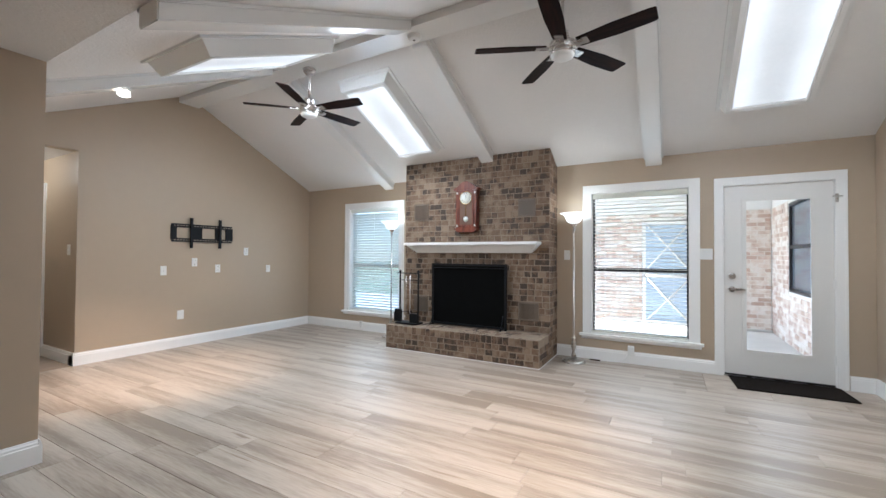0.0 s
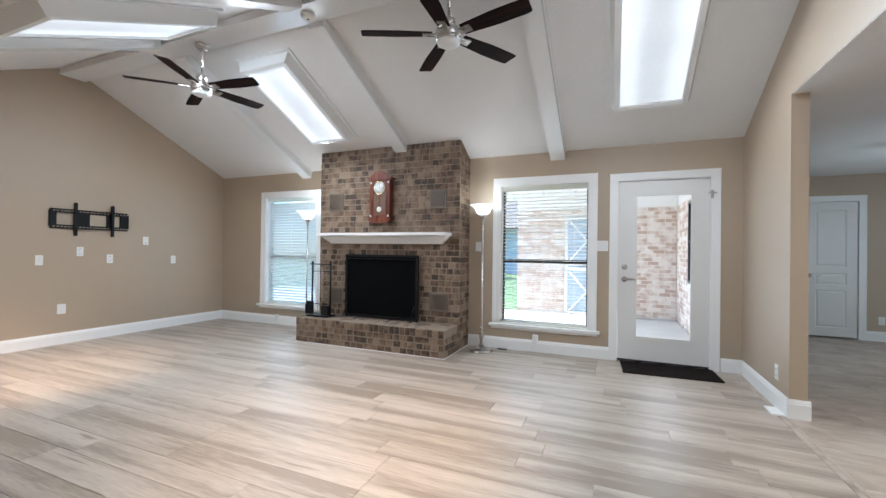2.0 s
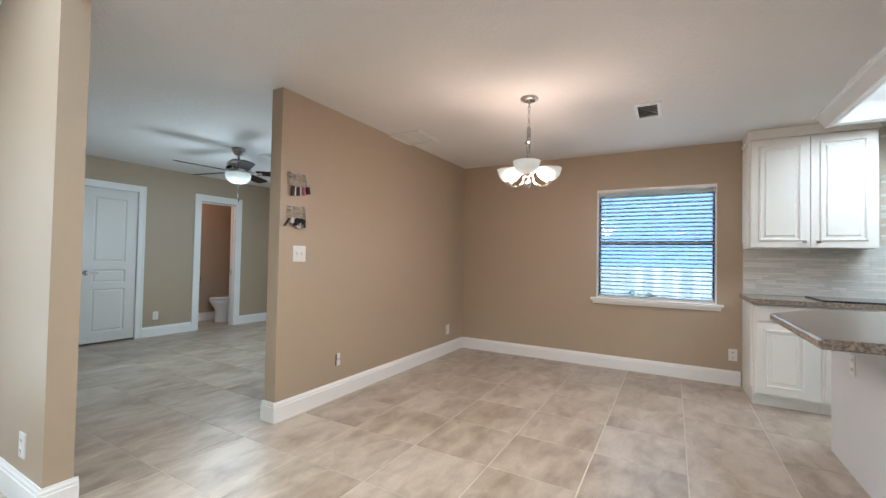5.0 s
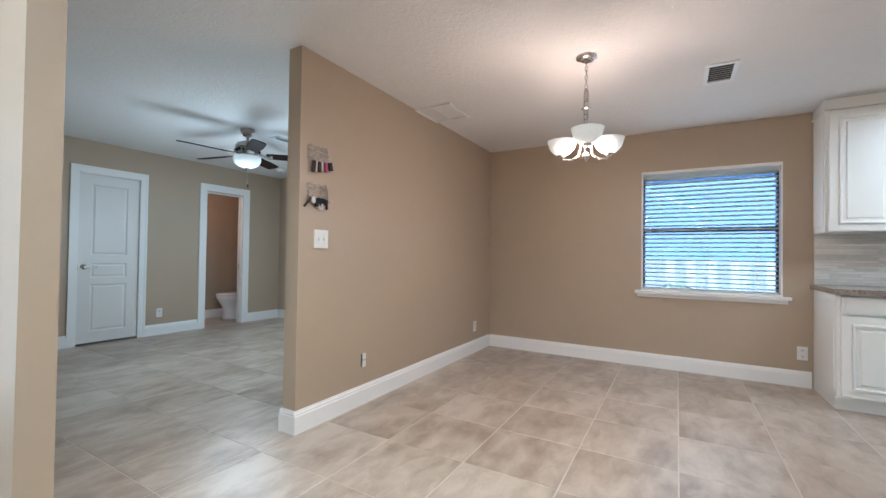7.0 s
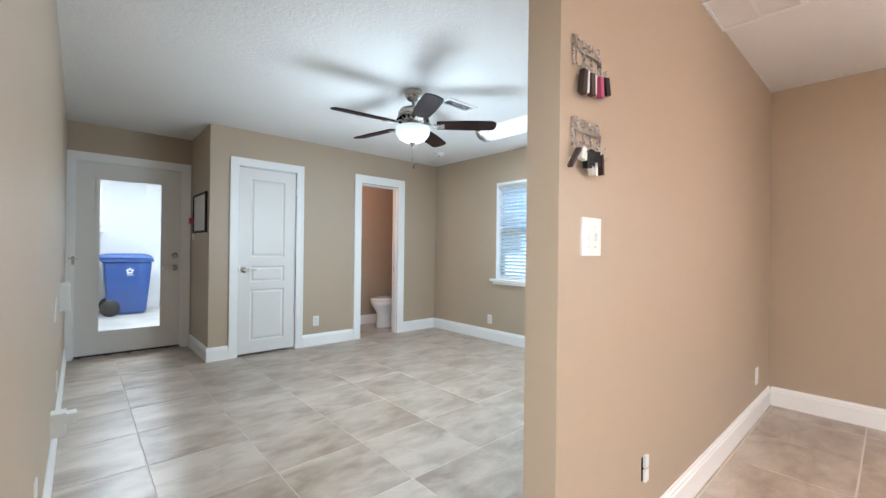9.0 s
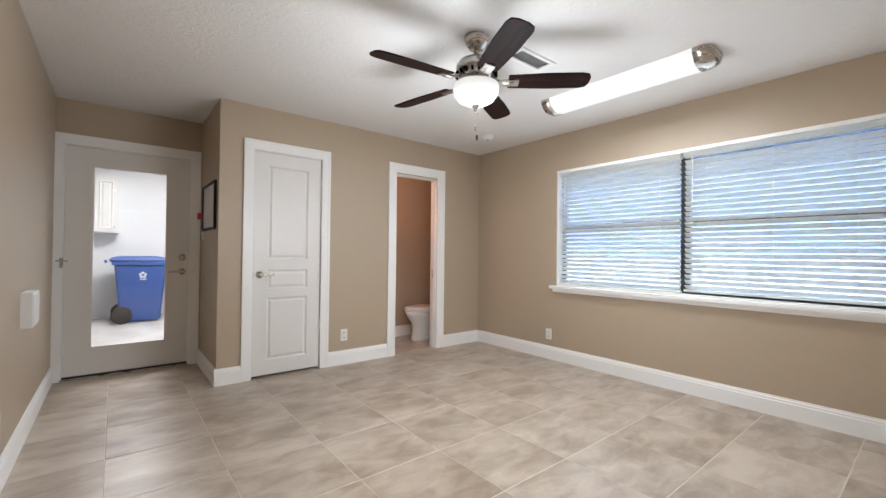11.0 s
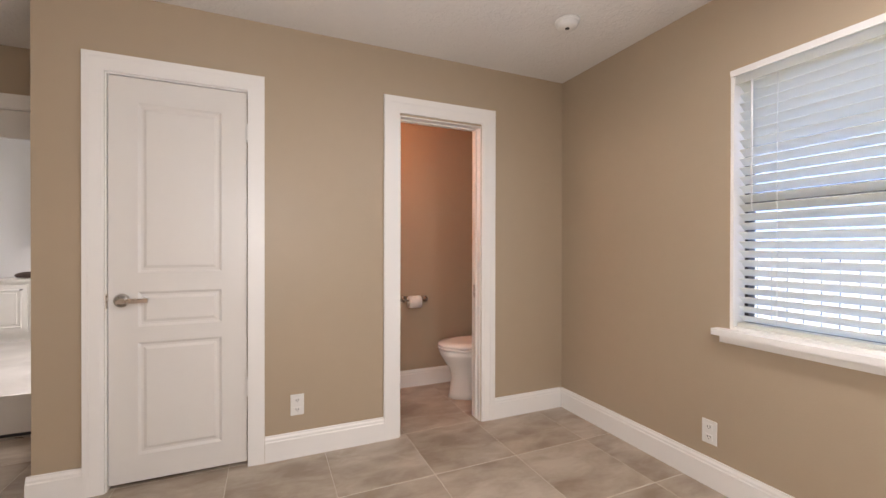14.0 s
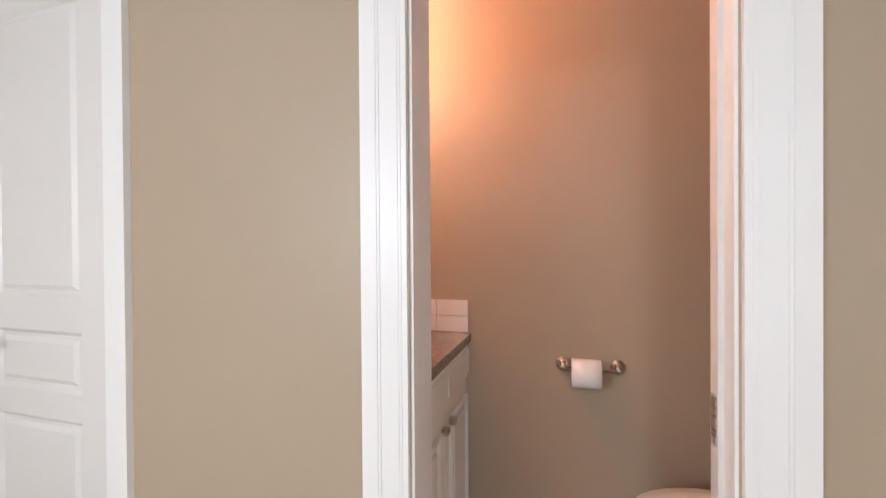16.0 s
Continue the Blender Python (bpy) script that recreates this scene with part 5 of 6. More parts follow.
# ---- chandelier ----
ch = thing("chandelier", pose(5.485, 3.535, CEIL), "brushed nickel chandelier with three lit glass bowls", "chandelier")
part("canopy", turned([(0, 0), (0.066, 0), (0.064, -0.012), (0.045, -0.024), (0.012, -0.03), (0, -0.03)], 32), M_NICKEL, ch)
for k in range(6):
    z = -0.035 - k * 0.03
    link = part("chain_link", tube([(0.009 * math.cos(a), 0, z - 0.012 + 0.018 * math.sin(a)) for a in [2 * math.pi * i / 12 for i in range(13)]], 0.0022, 6), M_NICKEL, ch)
    link.matrix_basis = pose(0, 0, 0, 0, 0, 90 * (k % 2))
part("stem", turned([(0, -0.205), (0.008, -0.21), (0.016, -0.23), (0.016, -0.40), (0.01, -0.42), (0.01, -0.62), (0.02, -0.635), (0.022, -0.66), (0.008, -0.68), (0, -0.685)], 16), M_NICKEL, ch)
part("stem_collar", turned([(0.014, -0.33), (0.03, -0.335), (0.03, -0.34), (0.014, -0.345)], 16), M_NICKEL, ch)
for a in (194, 314, 74):
    r = pose(0, 0, 0, 0, 0, a)
    arm = part("arm", tube([(0.008, 0, -0.44), (0.03, 0, -0.55), (0.05, 0, -0.635), (0.10, 0, -0.66), (0.155, 0, -0.652), (0.17, 0, -0.625)], 0.007, 8), M_NICKEL, ch)
    arm.matrix_basis = r
    b = part("glass_bowl", turned([(0.02, -0.615), (0.05, -0.607), (0.08, -0.575), (0.098, -0.52), (0.094, -0.52), (0.076, -0.572), (0.047, -0.602), (0.02, -0.61)], 28, at=(0.17, 0, 0)), M_FROST, ch, "lit frosted glass bowl")
    b.matrix_basis = r
    c = part("bowl_cup", turned([(0, -0.63), (0.022, -0.63), (0.03, -0.618), (0.026, -0.612), (0, -0.612)], 18, at=(0.17, 0, 0)), M_NICKEL, ch)
    c.matrix_basis = r
lamp("chandelier_lamp", "POINT", (5.485, 3.535, CEIL - 0.66), (5.485, 3.535, 3), 6.0, (1, 0.66, 0.49), 0.14)


# ---- key racks ----
def key_rack(z, x, label, hung):
    z -= 0.012
    x += 0.006
    t = thing("key_rack", pose(x, KY0, z), label, "key rack", "key racks")
    w = 0.17
    part("rail", tube([(-w / 2, -0.006, 0), (w / 2, -0.006, 0)], 0.0035, 8), M_NICKEL, t)
    for k in range(4):
        xc = -w / 2 + 0.018 + k * 0.044
        spiral = [(xc + 0.014 * (1 - i / 22) * math.cos(i * 0.62), -0.006, 0.025 + 0.016 * (1 - i / 22) * math.sin(i * 0.62)) for i in range(18)]
        part("scroll", tube([(xc, -0.006, 0.0)] + spiral, 0.002, 6), M_NICKEL, t)
        part("hook", tube([(xc, -0.006, 0.0), (xc, -0.006, -0.045), (xc, -0.016, -0.06), (xc, -0.03, -0.055), (xc, -0.034, -0.04)], 0.0022, 6), M_NICKEL, t)
    part("end_post", tube([(-w / 2, -0.006, 0.035), (-w / 2, -0.006, -0.055)], 0.003, 6), M_NICKEL, t)
    part("end_post", tube([(w / 2, -0.006, 0.01), (w / 2, -0.006, -0.055), (w / 2 + 0.012, -0.016, -0.075), (w / 2 + 0.03, -0.02, -0.06)], 0.003, 6), M_NICKEL, t)
    for xk, zk, kw, kh, m, ang in hung:
        kw, kh, xk = 0.68 * kw, 0.78 * kh, 0.85 * xk
        zk += 0.01
        b = bevel(boxes((-kw / 2, kw / 2, -0.008, 0.008, -kh * 0.85, 0)), 0.005)
        o = solid("key_fob", b, m, "key fob hanging from the rack", "keys", pose(x + xk, KY0 - 0.02, z + zk, 0, ang), "hanging keys")
        solid("key_ring", tube([(0.011 * math.cos(a), 0, 0.011 * math.sin(a)) for a in [2 * math.pi * i / 12 for i in range(13)]], 0.0015, 5), M_NICKEL, "small split key ring on the rack", "keys", pose(x + xk, KY0 - 0.02, z + zk + 0.012), "hanging keys")


key_rack(1.79, 4.628, "scrolled wire key rack with fobs and a pink tag", [(-0.055, -0.075, 0.032, 0.11, M_BROWN, 6), (-0.035, -0.075, 0.012, 0.10, M_WHITE, 2), (-0.005, -0.075, 0.032, 0.10, M_BROWN, -4), (0.018, -0.075, 0.012, 0.09, M_WHITE, 2), (0.06, -0.07, 0.03, 0.095, M_PINK, -6), (0.10, -0.062, 0.042, 0.085, M_BLACK, -14)])
key_rack(1.545, 4.628, "scrolled wire key rack crowded with keys", [(-0.085, -0.07, 0.014, 0.115, M_BROWN, 38), (-0.055, -0.065, 0.045, 0.055, M_DIAL, 12), (-0.03, -0.07, 0.04, 0.08, M_BLACK, -6), (0.005, -0.065, 0.038, 0.075, M_BLACK, 8), (-0.012, -0.10, 0.012, 0.065, M_WHITE, -22), (0.035, -0.065, 0.042, 0.07, M_BLACK, -10), (0.03, -0.10, 0.014, 0.06, M_WHITE, 4), (0.075, -0.07, 0.014, 0.095, M_BROWN, -4)])


# ---- kitchen ----
def raised_front(parent, name, y0, y1, z0, z1, knob=None, t=0.026):
    """A raised-panel cabinet front on the plane local y = 0, looking to local -y."""
    f = part(name, bevel(boxes((y0, y1, -t, 0, z0, z1)), 0.003), M_CAB, parent)
    bm = bmesh.new()
    e = 0.055
    rows = [(0.0, 0.0), (0.005, 0.012), (0.016, 0.012), (0.024, -0.006), (0.034, -0.008), (0.05, 0.008), (0.054, 0.008)]
    a, b, c, d = y0 + e, y1 - e, z0 + e, z1 - e
    if d - c > 0.11:
        rings = [[bm.verts.new((u, -t - h, z)) for u, z in ((a + i, c + i), (b - i, c + i), (b - i, d - i), (a + i, d - i))] for i, h in rows]
        for r, s in zip(rings, rings[1:]):
            for k in range(4):
                bm.faces.new((r[k], r[(k + 1) % 4], s[(k + 1) % 4], s[k]))
        bm.faces.new(rings[-1])
        bmesh.ops.recalc_face_normals(bm, faces=bm.faces)
        part("raised_panel", bm, M_CAB, f)
    else:
        bm.free()
        part("raised_panel", bevel(boxes((y0 + 0.02, y1 - 0.02, -t - 0.006, -t, z0 + 0.02, z1 - 0.02)), 0.004), M_CAB, f)
    if knob:
        part("knob", bevel(boxes((knob[0] - 0.014, knob[0] + 0.014, -t - 0.03, -t - 0.009, knob[1] - 0.011, knob[1] + 0.011)), 0.003), M_NICKEL, f)


def cab(m, w, d, z0, z1, label, category, name):
    t = thing(name, m, label, category)
    part("body", boxes((0, w, 0.0, d, z0, z1)), M_CAB, t)
    return t


# upper unit: local x runs to -y from y = 1.985; front at x = 7.14
um = pose(7.14, 1.985, 0, 0, 0, -90)
uc_ = cab(um, 0.86, 0.318, 1.345, 2.33, "white raised-panel upper kitchen cabinet", "cabinet", "wall_cabinet")
raised_front(uc_, "door", 0.02, 0.428, 1.352, 2.32, (0.385, 1.40))
raised_front(uc_, "door", 0.434, 0.845, 1.352, 2.32, (0.478, 1.40))
part("crown", bevel(boxes((-0.012, 0.872, -0.03, 0.318, 2.33, 2.35), (-0.004, 0.864, -0.015, 0.318, 2.35, 2.417)), 0.005), M_CAB, uc_)
part("side_panel", bevel(boxes((-0.008, 0.0, 0.03, 0.29, 1.40, 2.28)), 0.003), M_CAB, uc_)
bmn = pose(6.87, 1.985, 0, 0, 0, -90)
bc = cab(bmn, 0.44, 0.588, 0.09, 0.868, "white raised-panel base kitchen cabinet with drawer", "cabinet", "base_cabinet")
raised_front(bc, "drawer_front", 0.02, 0.385, 0.725, 0.85)
raised_front(bc, "door", 0.02, 0.385, 0.115, 0.71, (0.34, 0.66))
part("toe_kick", boxes((0, 0.44, 0.05, 0.588, 0, 0.09)), M_CAB, bc)
part("side_panel", bevel(boxes((-0.008, 0.0, 0.05, 0.54, 0.15, 0.82)), 0.003), M_CAB, bc)
bc2 = cab(bmn @ pose(0.442, 0, 0), 1.8, 0.588, 0.09, 0.868, "white base kitchen cabinet with stacked drawers", "cabinet", "drawer_cabinet")
raised_front(bc2, "drawer_front", 0.02, 0.60, 0.725, 0.85)
raised_front(bc2, "drawer_front", 0.02, 0.60, 0.42, 0.71)
raised_front(bc2, "drawer_front", 0.02, 0.60, 0.115, 0.405)
raised_front(bc2, "door", 0.63, 1.2, 0.115, 0.85)
raised_front(bc2, "door", 1.22, 1.78, 0.115, 0.85)
part("toe_kick", boxes((0, 1.8, 0.05, 0.588, 0, 0.09)), M_CAB, bc2)
solid("worktop", bevel(boxes((-0.65, 0.0, -2.3, 0.025, 0, 0.04)), 0.006), M_GRAN, "brown speckled granite worktop along the wall", "countertop", pose(EX - 0.001, 1.985, 0.868))
solid("cooktop", bevel(boxes((-0.26, 0.26, -0.4, 0.4, 0, 0.012)), 0.005), mat("cooktop_glass", (0.01, 0.01, 0.012), 0.08, vary=0.1), "black glass cooktop set on the worktop", "cooktop", pose(7.14, 1.13, 0.908))
bs = tagged(new("backsplash"), "pale glass mosaic backsplash over the worktop", "backsplash", kind="structure")
part("backing", boxes((EX - 0.006, EX - 0.0005, -0.3, 1.985, 0.909, 1.40), (EX - 0.006, EX - 0.0005, -0.3, 1.12, 1.40, CEIL - 0.002)), M_GROUT, bs)
rng = random.Random(21)
stripes = {}
z = 0.912
while z < 2.38:
    h = 0.0235
    y = 1.98 if z < 1.34 else 1.115
    while y > 0.55:
        l = rng.choice((0.1, 0.15, 0.2, 0.3))
        if (l, h) not in stripes:
            stripes[(l, h)] = mesh_of("mosaic_strip", boxes((-0.004, 0, -l + 0.002, 0, 0, h - 0.002)), M_SPLASH)
        if z < 1.36 or y < 1.1:
            piece("mosaic_strip", stripes[(l, h)], bs, Matrix.Translation((EX - 0.006, y, z)))
        y -= l
    z += h
# island with bar overhang
isl = thing("kitchen_island", pose(0, 0, 0), "white panelled kitchen island with bar overhang", "island")
part("body", bevel(boxes((4.78, 6.1, 0.75, 1.68, 0.0, 0.872)), 0.004), mat("island_paint", (0.66, 0.66, 0.68), 0.4, vary=0.03), isl)
solid("island_top", bevel(prism([(4.64, 0.7), (6.14, 0.7), (6.14, 1.72), (5.56, 2.085), (4.64, 2.085)], "z", 0, 0.042), 0.008), M_GRAN, "brown speckled granite island top with clipped corner", "countertop", pose(0, 0, 0.873))
outlet(pose(5.73, 1.68, 0.634, 0, 0, 180), "white duplex outlet on the island side")

# ---- utility room wall things ----
wb = thing("whiteboard", pose(CX, 9.44, 1.53, 0, 0, EAST), "black-framed whiteboard with a pink clip", "whiteboard")
part("board", boxes((-0.285, 0.285, -0.012, -0.001, -0.19, 0.19)), M_BOARD, wb)
part("frame", bevel(boxes((-0.305, -0.285, -0.022, -0.001, -0.21, 0.21), (0.285, 0.305, -0.022, -0.001, -0.21, 0.21), (-0.285, 0.285, -0.022, -0.001, 0.19, 0.21), (-0.285, 0.285, -0.022, -0.001, -0.21, -0.19)), 0.003), M_BLACK, wb)
solid("magnet_clip", bevel(boxes((-0.02, 0.02, -0.04, 0, -0.03, 0.03)), 0.008), M_PINK, "pink magnet clip on the whiteboard", "clip", pose(CX - 0.022, 9.71, 1.46, 0, 0, EAST))
switch(pose(CX, 9.80, 1.30, 0, 0, EAST), 1, "white light switch beside the garage door")

# ---- bathroom ----
to = thing("toilet", pose(7.15, 9.53, 0, 0, 0, 90), "white porcelain toilet with closed lid", "toilet")


def oval(z, a, b, cy, n=32, sq=0.0):
    return [(a * math.cos(2 * math.pi * k / n) * (1 + sq * abs(math.sin(4 * math.pi * k / n))), cy + b * math.sin(2 * math.pi * k / n), z) for k in range(n)]


def loft(rings):
    bm = bmesh.new()
    vs = [[bm.verts.new(p) for p in r] for r in rings]
    for r, s in zip(vs, vs[1:]):
        for k in range(len(r)):
            bm.faces.new((r[k], r[(k + 1) % len(r)], s[(k + 1) % len(r)], s[k]))
    bm.faces.new(vs[0][::-1])
    bm.faces.new(vs[-1])
    bmesh.ops.recalc_face_normals(bm, faces=bm.faces)
    for f in bm.faces:
        f.smooth = len(f.verts) == 4
    return bm


part("pedestal", loft([oval(0, 0.125, 0.25, 0.15, sq=0.05), oval(0.04, 0.12, 0.242, 0.15), oval(0.16, 0.113, 0.225, 0.15), oval(0.23, 0.125, 0.232, 0.16), oval(0.285, 0.16, 0.252, 0.18), oval(0.34, 0.182, 0.266, 0.20), oval(0.385, 0.185, 0.27, 0.21)]), M_PORC, to)
part("seat", loft([oval(0.386, 0.188, 0.272, 0.212), oval(0.40, 0.192, 0.276, 0.212), oval(0.407, 0.188, 0.272, 0.212)]), M_PORC, to)
part("lid", loft([oval(0.411, 0.186, 0.27, 0.212), oval(0.422, 0.19, 0.275, 0.212), oval(0.434, 0.182, 0.266, 0.212), oval(0.442, 0.13, 0.2, 0.2)]), M_PORC, to)
part("tank", bevel(boxes((-0.2, 0.2, -0.24, -0.07, 0.385, 0.72)), 0.02, 3), M_PORC, to)
part("tank_lid", bevel(boxes((-0.21, 0.21, -0.25, -0.06, 0.72, 0.755)), 0.012, 3), M_PORC, to)
part("tank_base", bevel(boxes((-0.11, 0.11, -0.2, 0.05, 0.2, 0.386)), 0.02, 2), M_PORC, to)

tp = thing("toilet_paper_holder", pose(6.584, BY, 0.748), "nickel toilet paper holder on the bathroom wall", "paper holder")
for x in (-0.097, 0.097):
    r = part("rosette", turned([(0, 0), (0.027, 0), (0.027, 0.006), (0.018, 0.012), (0.009, 0.016), (0.009, 0.06), (0, 0.062)], 20), M_NICKEL, tp)
    r.matrix_basis = pose(x, 0, 0, 90)
part("bar", tube([(-0.097, -0.055, -0.004), (0.097, -0.055, -0.004)], 0.007, 10), M_NICKEL, tp)
rl = solid("toilet_paper_roll", turned([(0.02, 0), (0.052, 0), (0.052, 0.102), (0.02, 0.102), (0.02, 0)], 28), M_PAPER, "white roll of toilet paper on the holder", "toilet paper", pose(6.517, BY - 0.055, 0.73, 0, 90))
vn = thing("bathroom_vanity", pose(0, 0, 0), "white bathroom vanity with raised-panel fronts", "vanity")
part("body", boxes((5.552, 6.085, TY1 + 0.03, BY - 0.001, 0.09, 0.81)), M_CAB, vn)
part("toe_kick", boxes((5.552, 6.03, TY1 + 0.03, BY - 0.018, 0.0, 0.09)), M_CAB, vn)
vf = pose(6.085, TY1 + 0.03, 0, 0, 0, 90)
for k in range(2):
    fr = new("front")
    fr.parent = vn
    fr.matrix_basis = vf @ pose(0.01 + 0.37 * k, 0, 0)
    raised_front(fr, "drawer_front", 0.0, 0.365, 0.665, 0.80)
    raised_front(fr, "door", 0.0, 0.365, 0.11, 0.655, (0.325 if k == 0 else 0.04, 0.60), 0.018)
solid("worktop", bevel(boxes((5.552, 6.125, TY1 + 0.005, BY - 0.001, 0.0, 0.035)), 0.005), M_GRAN, "brown stone vanity top", "countertop", pose(0, 0, 0.811))
sp = tagged(new("backsplash_bath"), "two rows of white tile above the vanity", "backsplash", kind="structure")
for k in range(2):
    for i in range(4):
        part("tile", bevel(boxes((5.57 + 0.137 * i, 5.704 + 0.137 * i, BY - 0.012, BY - 0.001, 0.848 + 0.067 * k, 0.913 + 0.067 * k)), 0.002, 1), M_PORC, sp)
fc = thing("soap_dispenser", pose(5.95, 9.62, 0.846), "small white soap dispenser on the vanity", "soap dispenser")
part("bottle", turned([(0, 0), (0.03, 0), (0.032, 0.01), (0.032, 0.10), (0.015, 0.12), (0.012, 0.135), (0, 0.135)], 18), M_PORC, fc)
part("pump", bevel(boxes((-0.008, 0.04, -0.006, 0.006, 0.15, 0.162), (-0.004, 0.004, -0.004, 0.004, 0.13, 0.15)), 0.002), M_WHITE, fc)
vl = thing("vanity_light", pose(5.55, 9.55, 2.02, 0, 0, WEST), "warm lit bathroom wall light over the vanity", "wall light")
part("back_plate", bevel(boxes((-0.2, 0.2, -0.03, -0.001, -0.05, 0.05)), 0.005), M_NICKEL, vl)
for x in (-0.13, 0.0, 0.13):
    part("shade", turned([(0.02, 0.05), (0.035, 0.03), (0.05, -0.05), (0, -0.052)], 20, at=(x, -0.09, 0)), M_CAN, vl, "lit glass shade")
lamp("vanity_light_lamp", "POINT", (5.8, 9.24, 2.16), (6.3, 9.5, 1), BATH, (1, 0.27, 0.10), 0.2)
# added fill for the dark hallway, no fixture seen or built
lamp("hall_fill_lamp", "POINT", (-5.0, 2.3, 2.3), (-5, 2.3, 0), 2.5, (1, 0.9, 0.78), 0.1)

# ---- garage beyond the glazed door ----
structure("wall_garage_back", boxes((0.3, 6.4, 14.1, 14.2, -0.1, 2.7)), M_GWALL, "white garage wall", "wall")
structure("wall_garage_east", boxes((6.3, 6.4, GY + 0.12, 14.1, -0.1, 2.7)), M_GWALL, "white garage wall", "wall")
structure("wall_garage_west", boxes((0.3, 0.4, 10.32, 14.1, -0.1, 2.7)), M_GWALL, "white garage wall", "wall")
structure("wall_garage_front", boxes((0.4, PX0, 10.27, 10.32, -0.1, 2.7), (PX0, PX1 + 0.1, GY + 0.13, 10.32, -0.1, 2.7)), M_GWALL, "white garage wall", "wall")
structure("ceiling_garage", boxes((0.3, 6.4, GY + 0.12, 14.2, 2.7, 2.76)), M_GWALL, "white garage ceiling", "ceiling")
structure("floor_garage", boxes((0.3, 6.4, GY + 0.12, 14.2, -0.1, -0.03)), M_GFLOOR, "pale stained garage floor", "floor")
# unseen ceiling lamp and housing, added to make the garage bright
lamp("garage_fill_lamp", "AREA", (4.4, 12.0, 2.66), (4.4, 12.0, 0), GARAGE, (1, 0.99, 0.97), 1.2)
gl = thing("assumed_garage_light", pose(4.4, 12.0, 2.7, 180), "assumed white garage ceiling light, out of view", "ceiling light")
part("housing", bevel(boxes((-0.6, 0.6, -0.1, 0.1, 0, 0.035)), 0.01), M_WHITE, gl)
gu = cab(pose(2.55, 13.78, 0), 1.26, 0.319, 1.40, 2.32, "white upper garage cabinet with panel doors", "cabinet", "garage_wall_cabinet")
for a in (0.02, 0.33, 0.64, 0.95):
    raised_front(gu, "door", a, a + 0.29, 1.42, 2.30, (a + 0.25, 1.5))
gb = cab(pose(2.2, 13.5, 0), 1.25, 0.599, 0.06, 0.74, "white garage base cabinet with cluttered top", "cabinet", "garage_base_cabinet")
for a in (0.02, 0.43, 0.84):
    raised_front(gb, "door", a, a + 0.39, 0.1, 0.70, (a + 0.34, 0.64))
part("plinth", boxes((0, 1.25, 0.02, 0.599, -0.03, 0.06)), M_CAB, gb)
part("top_board", bevel(boxes((-0.02, 1.28, -0.03, 0.599, 0.74, 0.77)), 0.004), M_CAB, gb)
rng = random.Random(5)
for k in range(5):
    x = 2.5 + 0.2 * k
    bm = bmesh.new()
    bmesh.ops.create_icosphere(bm, subdivisions=2, radius=0.1)
    for v in bm.verts:
        v.co = Vector((v.co.x * 1.1, v.co.y * 0.8, max(0.0, v.co.z * 0.5 + 0.03))) + Vector((rng.uniform(-1, 1), rng.uniform(-1, 1), rng.uniform(0, 1))) * 0.014
    solid("rag_bundle", bm, (M_BROWN, M_PAPER, M_BLACK, M_TAN, M_PAPER)[k], "crumpled bag lying on the garage cabinet", "bag", pose(x, 13.72, 0.77), "garage clutter")

bn = thing("wheelie_bin", pose(4.08, 13.55, -0.03, 0, 0, 0), "blue plastic wheeled recycling bin with white mark", "bin")


def quad_loft(rows):
    bm = bmesh.new()
    vs = [[bm.verts.new(p) for p in ((x0, y0, z), (x1, y0, z), (x1, y1, z), (x0, y1, z))] for x0, x1, y0, y1, z in rows]
    for r, s in zip(vs, vs[1:]):
        for k in range(4):
            bm.faces.new((r[k], r[(k + 1) % 4], s[(k + 1) % 4], s[k]))
    bm.faces.new(vs[0][::-1])
    bm.faces.new(vs[-1])
    bmesh.ops.recalc_face_normals(bm, faces=bm.faces)
    return bevel(bm, 0.025, 3)


part("body", quad_loft([(-0.24, 0.28, -0.24, 0.24, 0.02), (-0.32, 0.36, -0.29, 0.29, 0.93)]), M_BIN, bn)
part("rim", bevel(boxes((-0.35, 0.38, -0.31, 0.31, 0.92, 0.97)), 0.012), M_BIN, bn)
part("lid", quad_loft([(-0.40, 0.39, -0.32, 0.32, 0.972), (-0.38, 0.36, -0.29, 0.29, 1.03), (-0.25, 0.25, -0.2, 0.2, 1.06)]), M_BIN, bn)
part("handle_bar", tube([(-0.42, -0.25, 0.97), (-0.43, 0, 0.985), (-0.42, 0.25, 0.97)], 0.018, 8), M_BIN, bn)
for y in (-0.29, 0.29):
    w = part("wheel", turned([(0, -0.03), (0.125, -0.03), (0.135, -0.02), (0.135, 0.02), (0.125, 0.03), (0, 0.03)], 28), M_RUBBER, bn)
    w.matrix_basis = pose(-0.22, y, 0.135, 90)
part("axle", tube([(-0.22, -0.3, 0.135), (-0.22, 0.3, 0.135)], 0.012, 8), M_NICKEL, bn)
for k in range(5):
    a = radians(90 + 72 * k)
    p = part("white_mark", turned([(0, 0), (0.02, 0), (0.02, 0.003), (0, 0.003)], 12), M_WHITE, bn)
    p.matrix_basis = pose(0.04 + 0.035 * math.cos(a), -0.282, 0.76 + 0.035 * math.sin(a), 90 - 3)
part("white_mark", boxes((0.0, 0.09, -0.279, -0.275, 0.685, 0.70)), M_WHITE, bn)

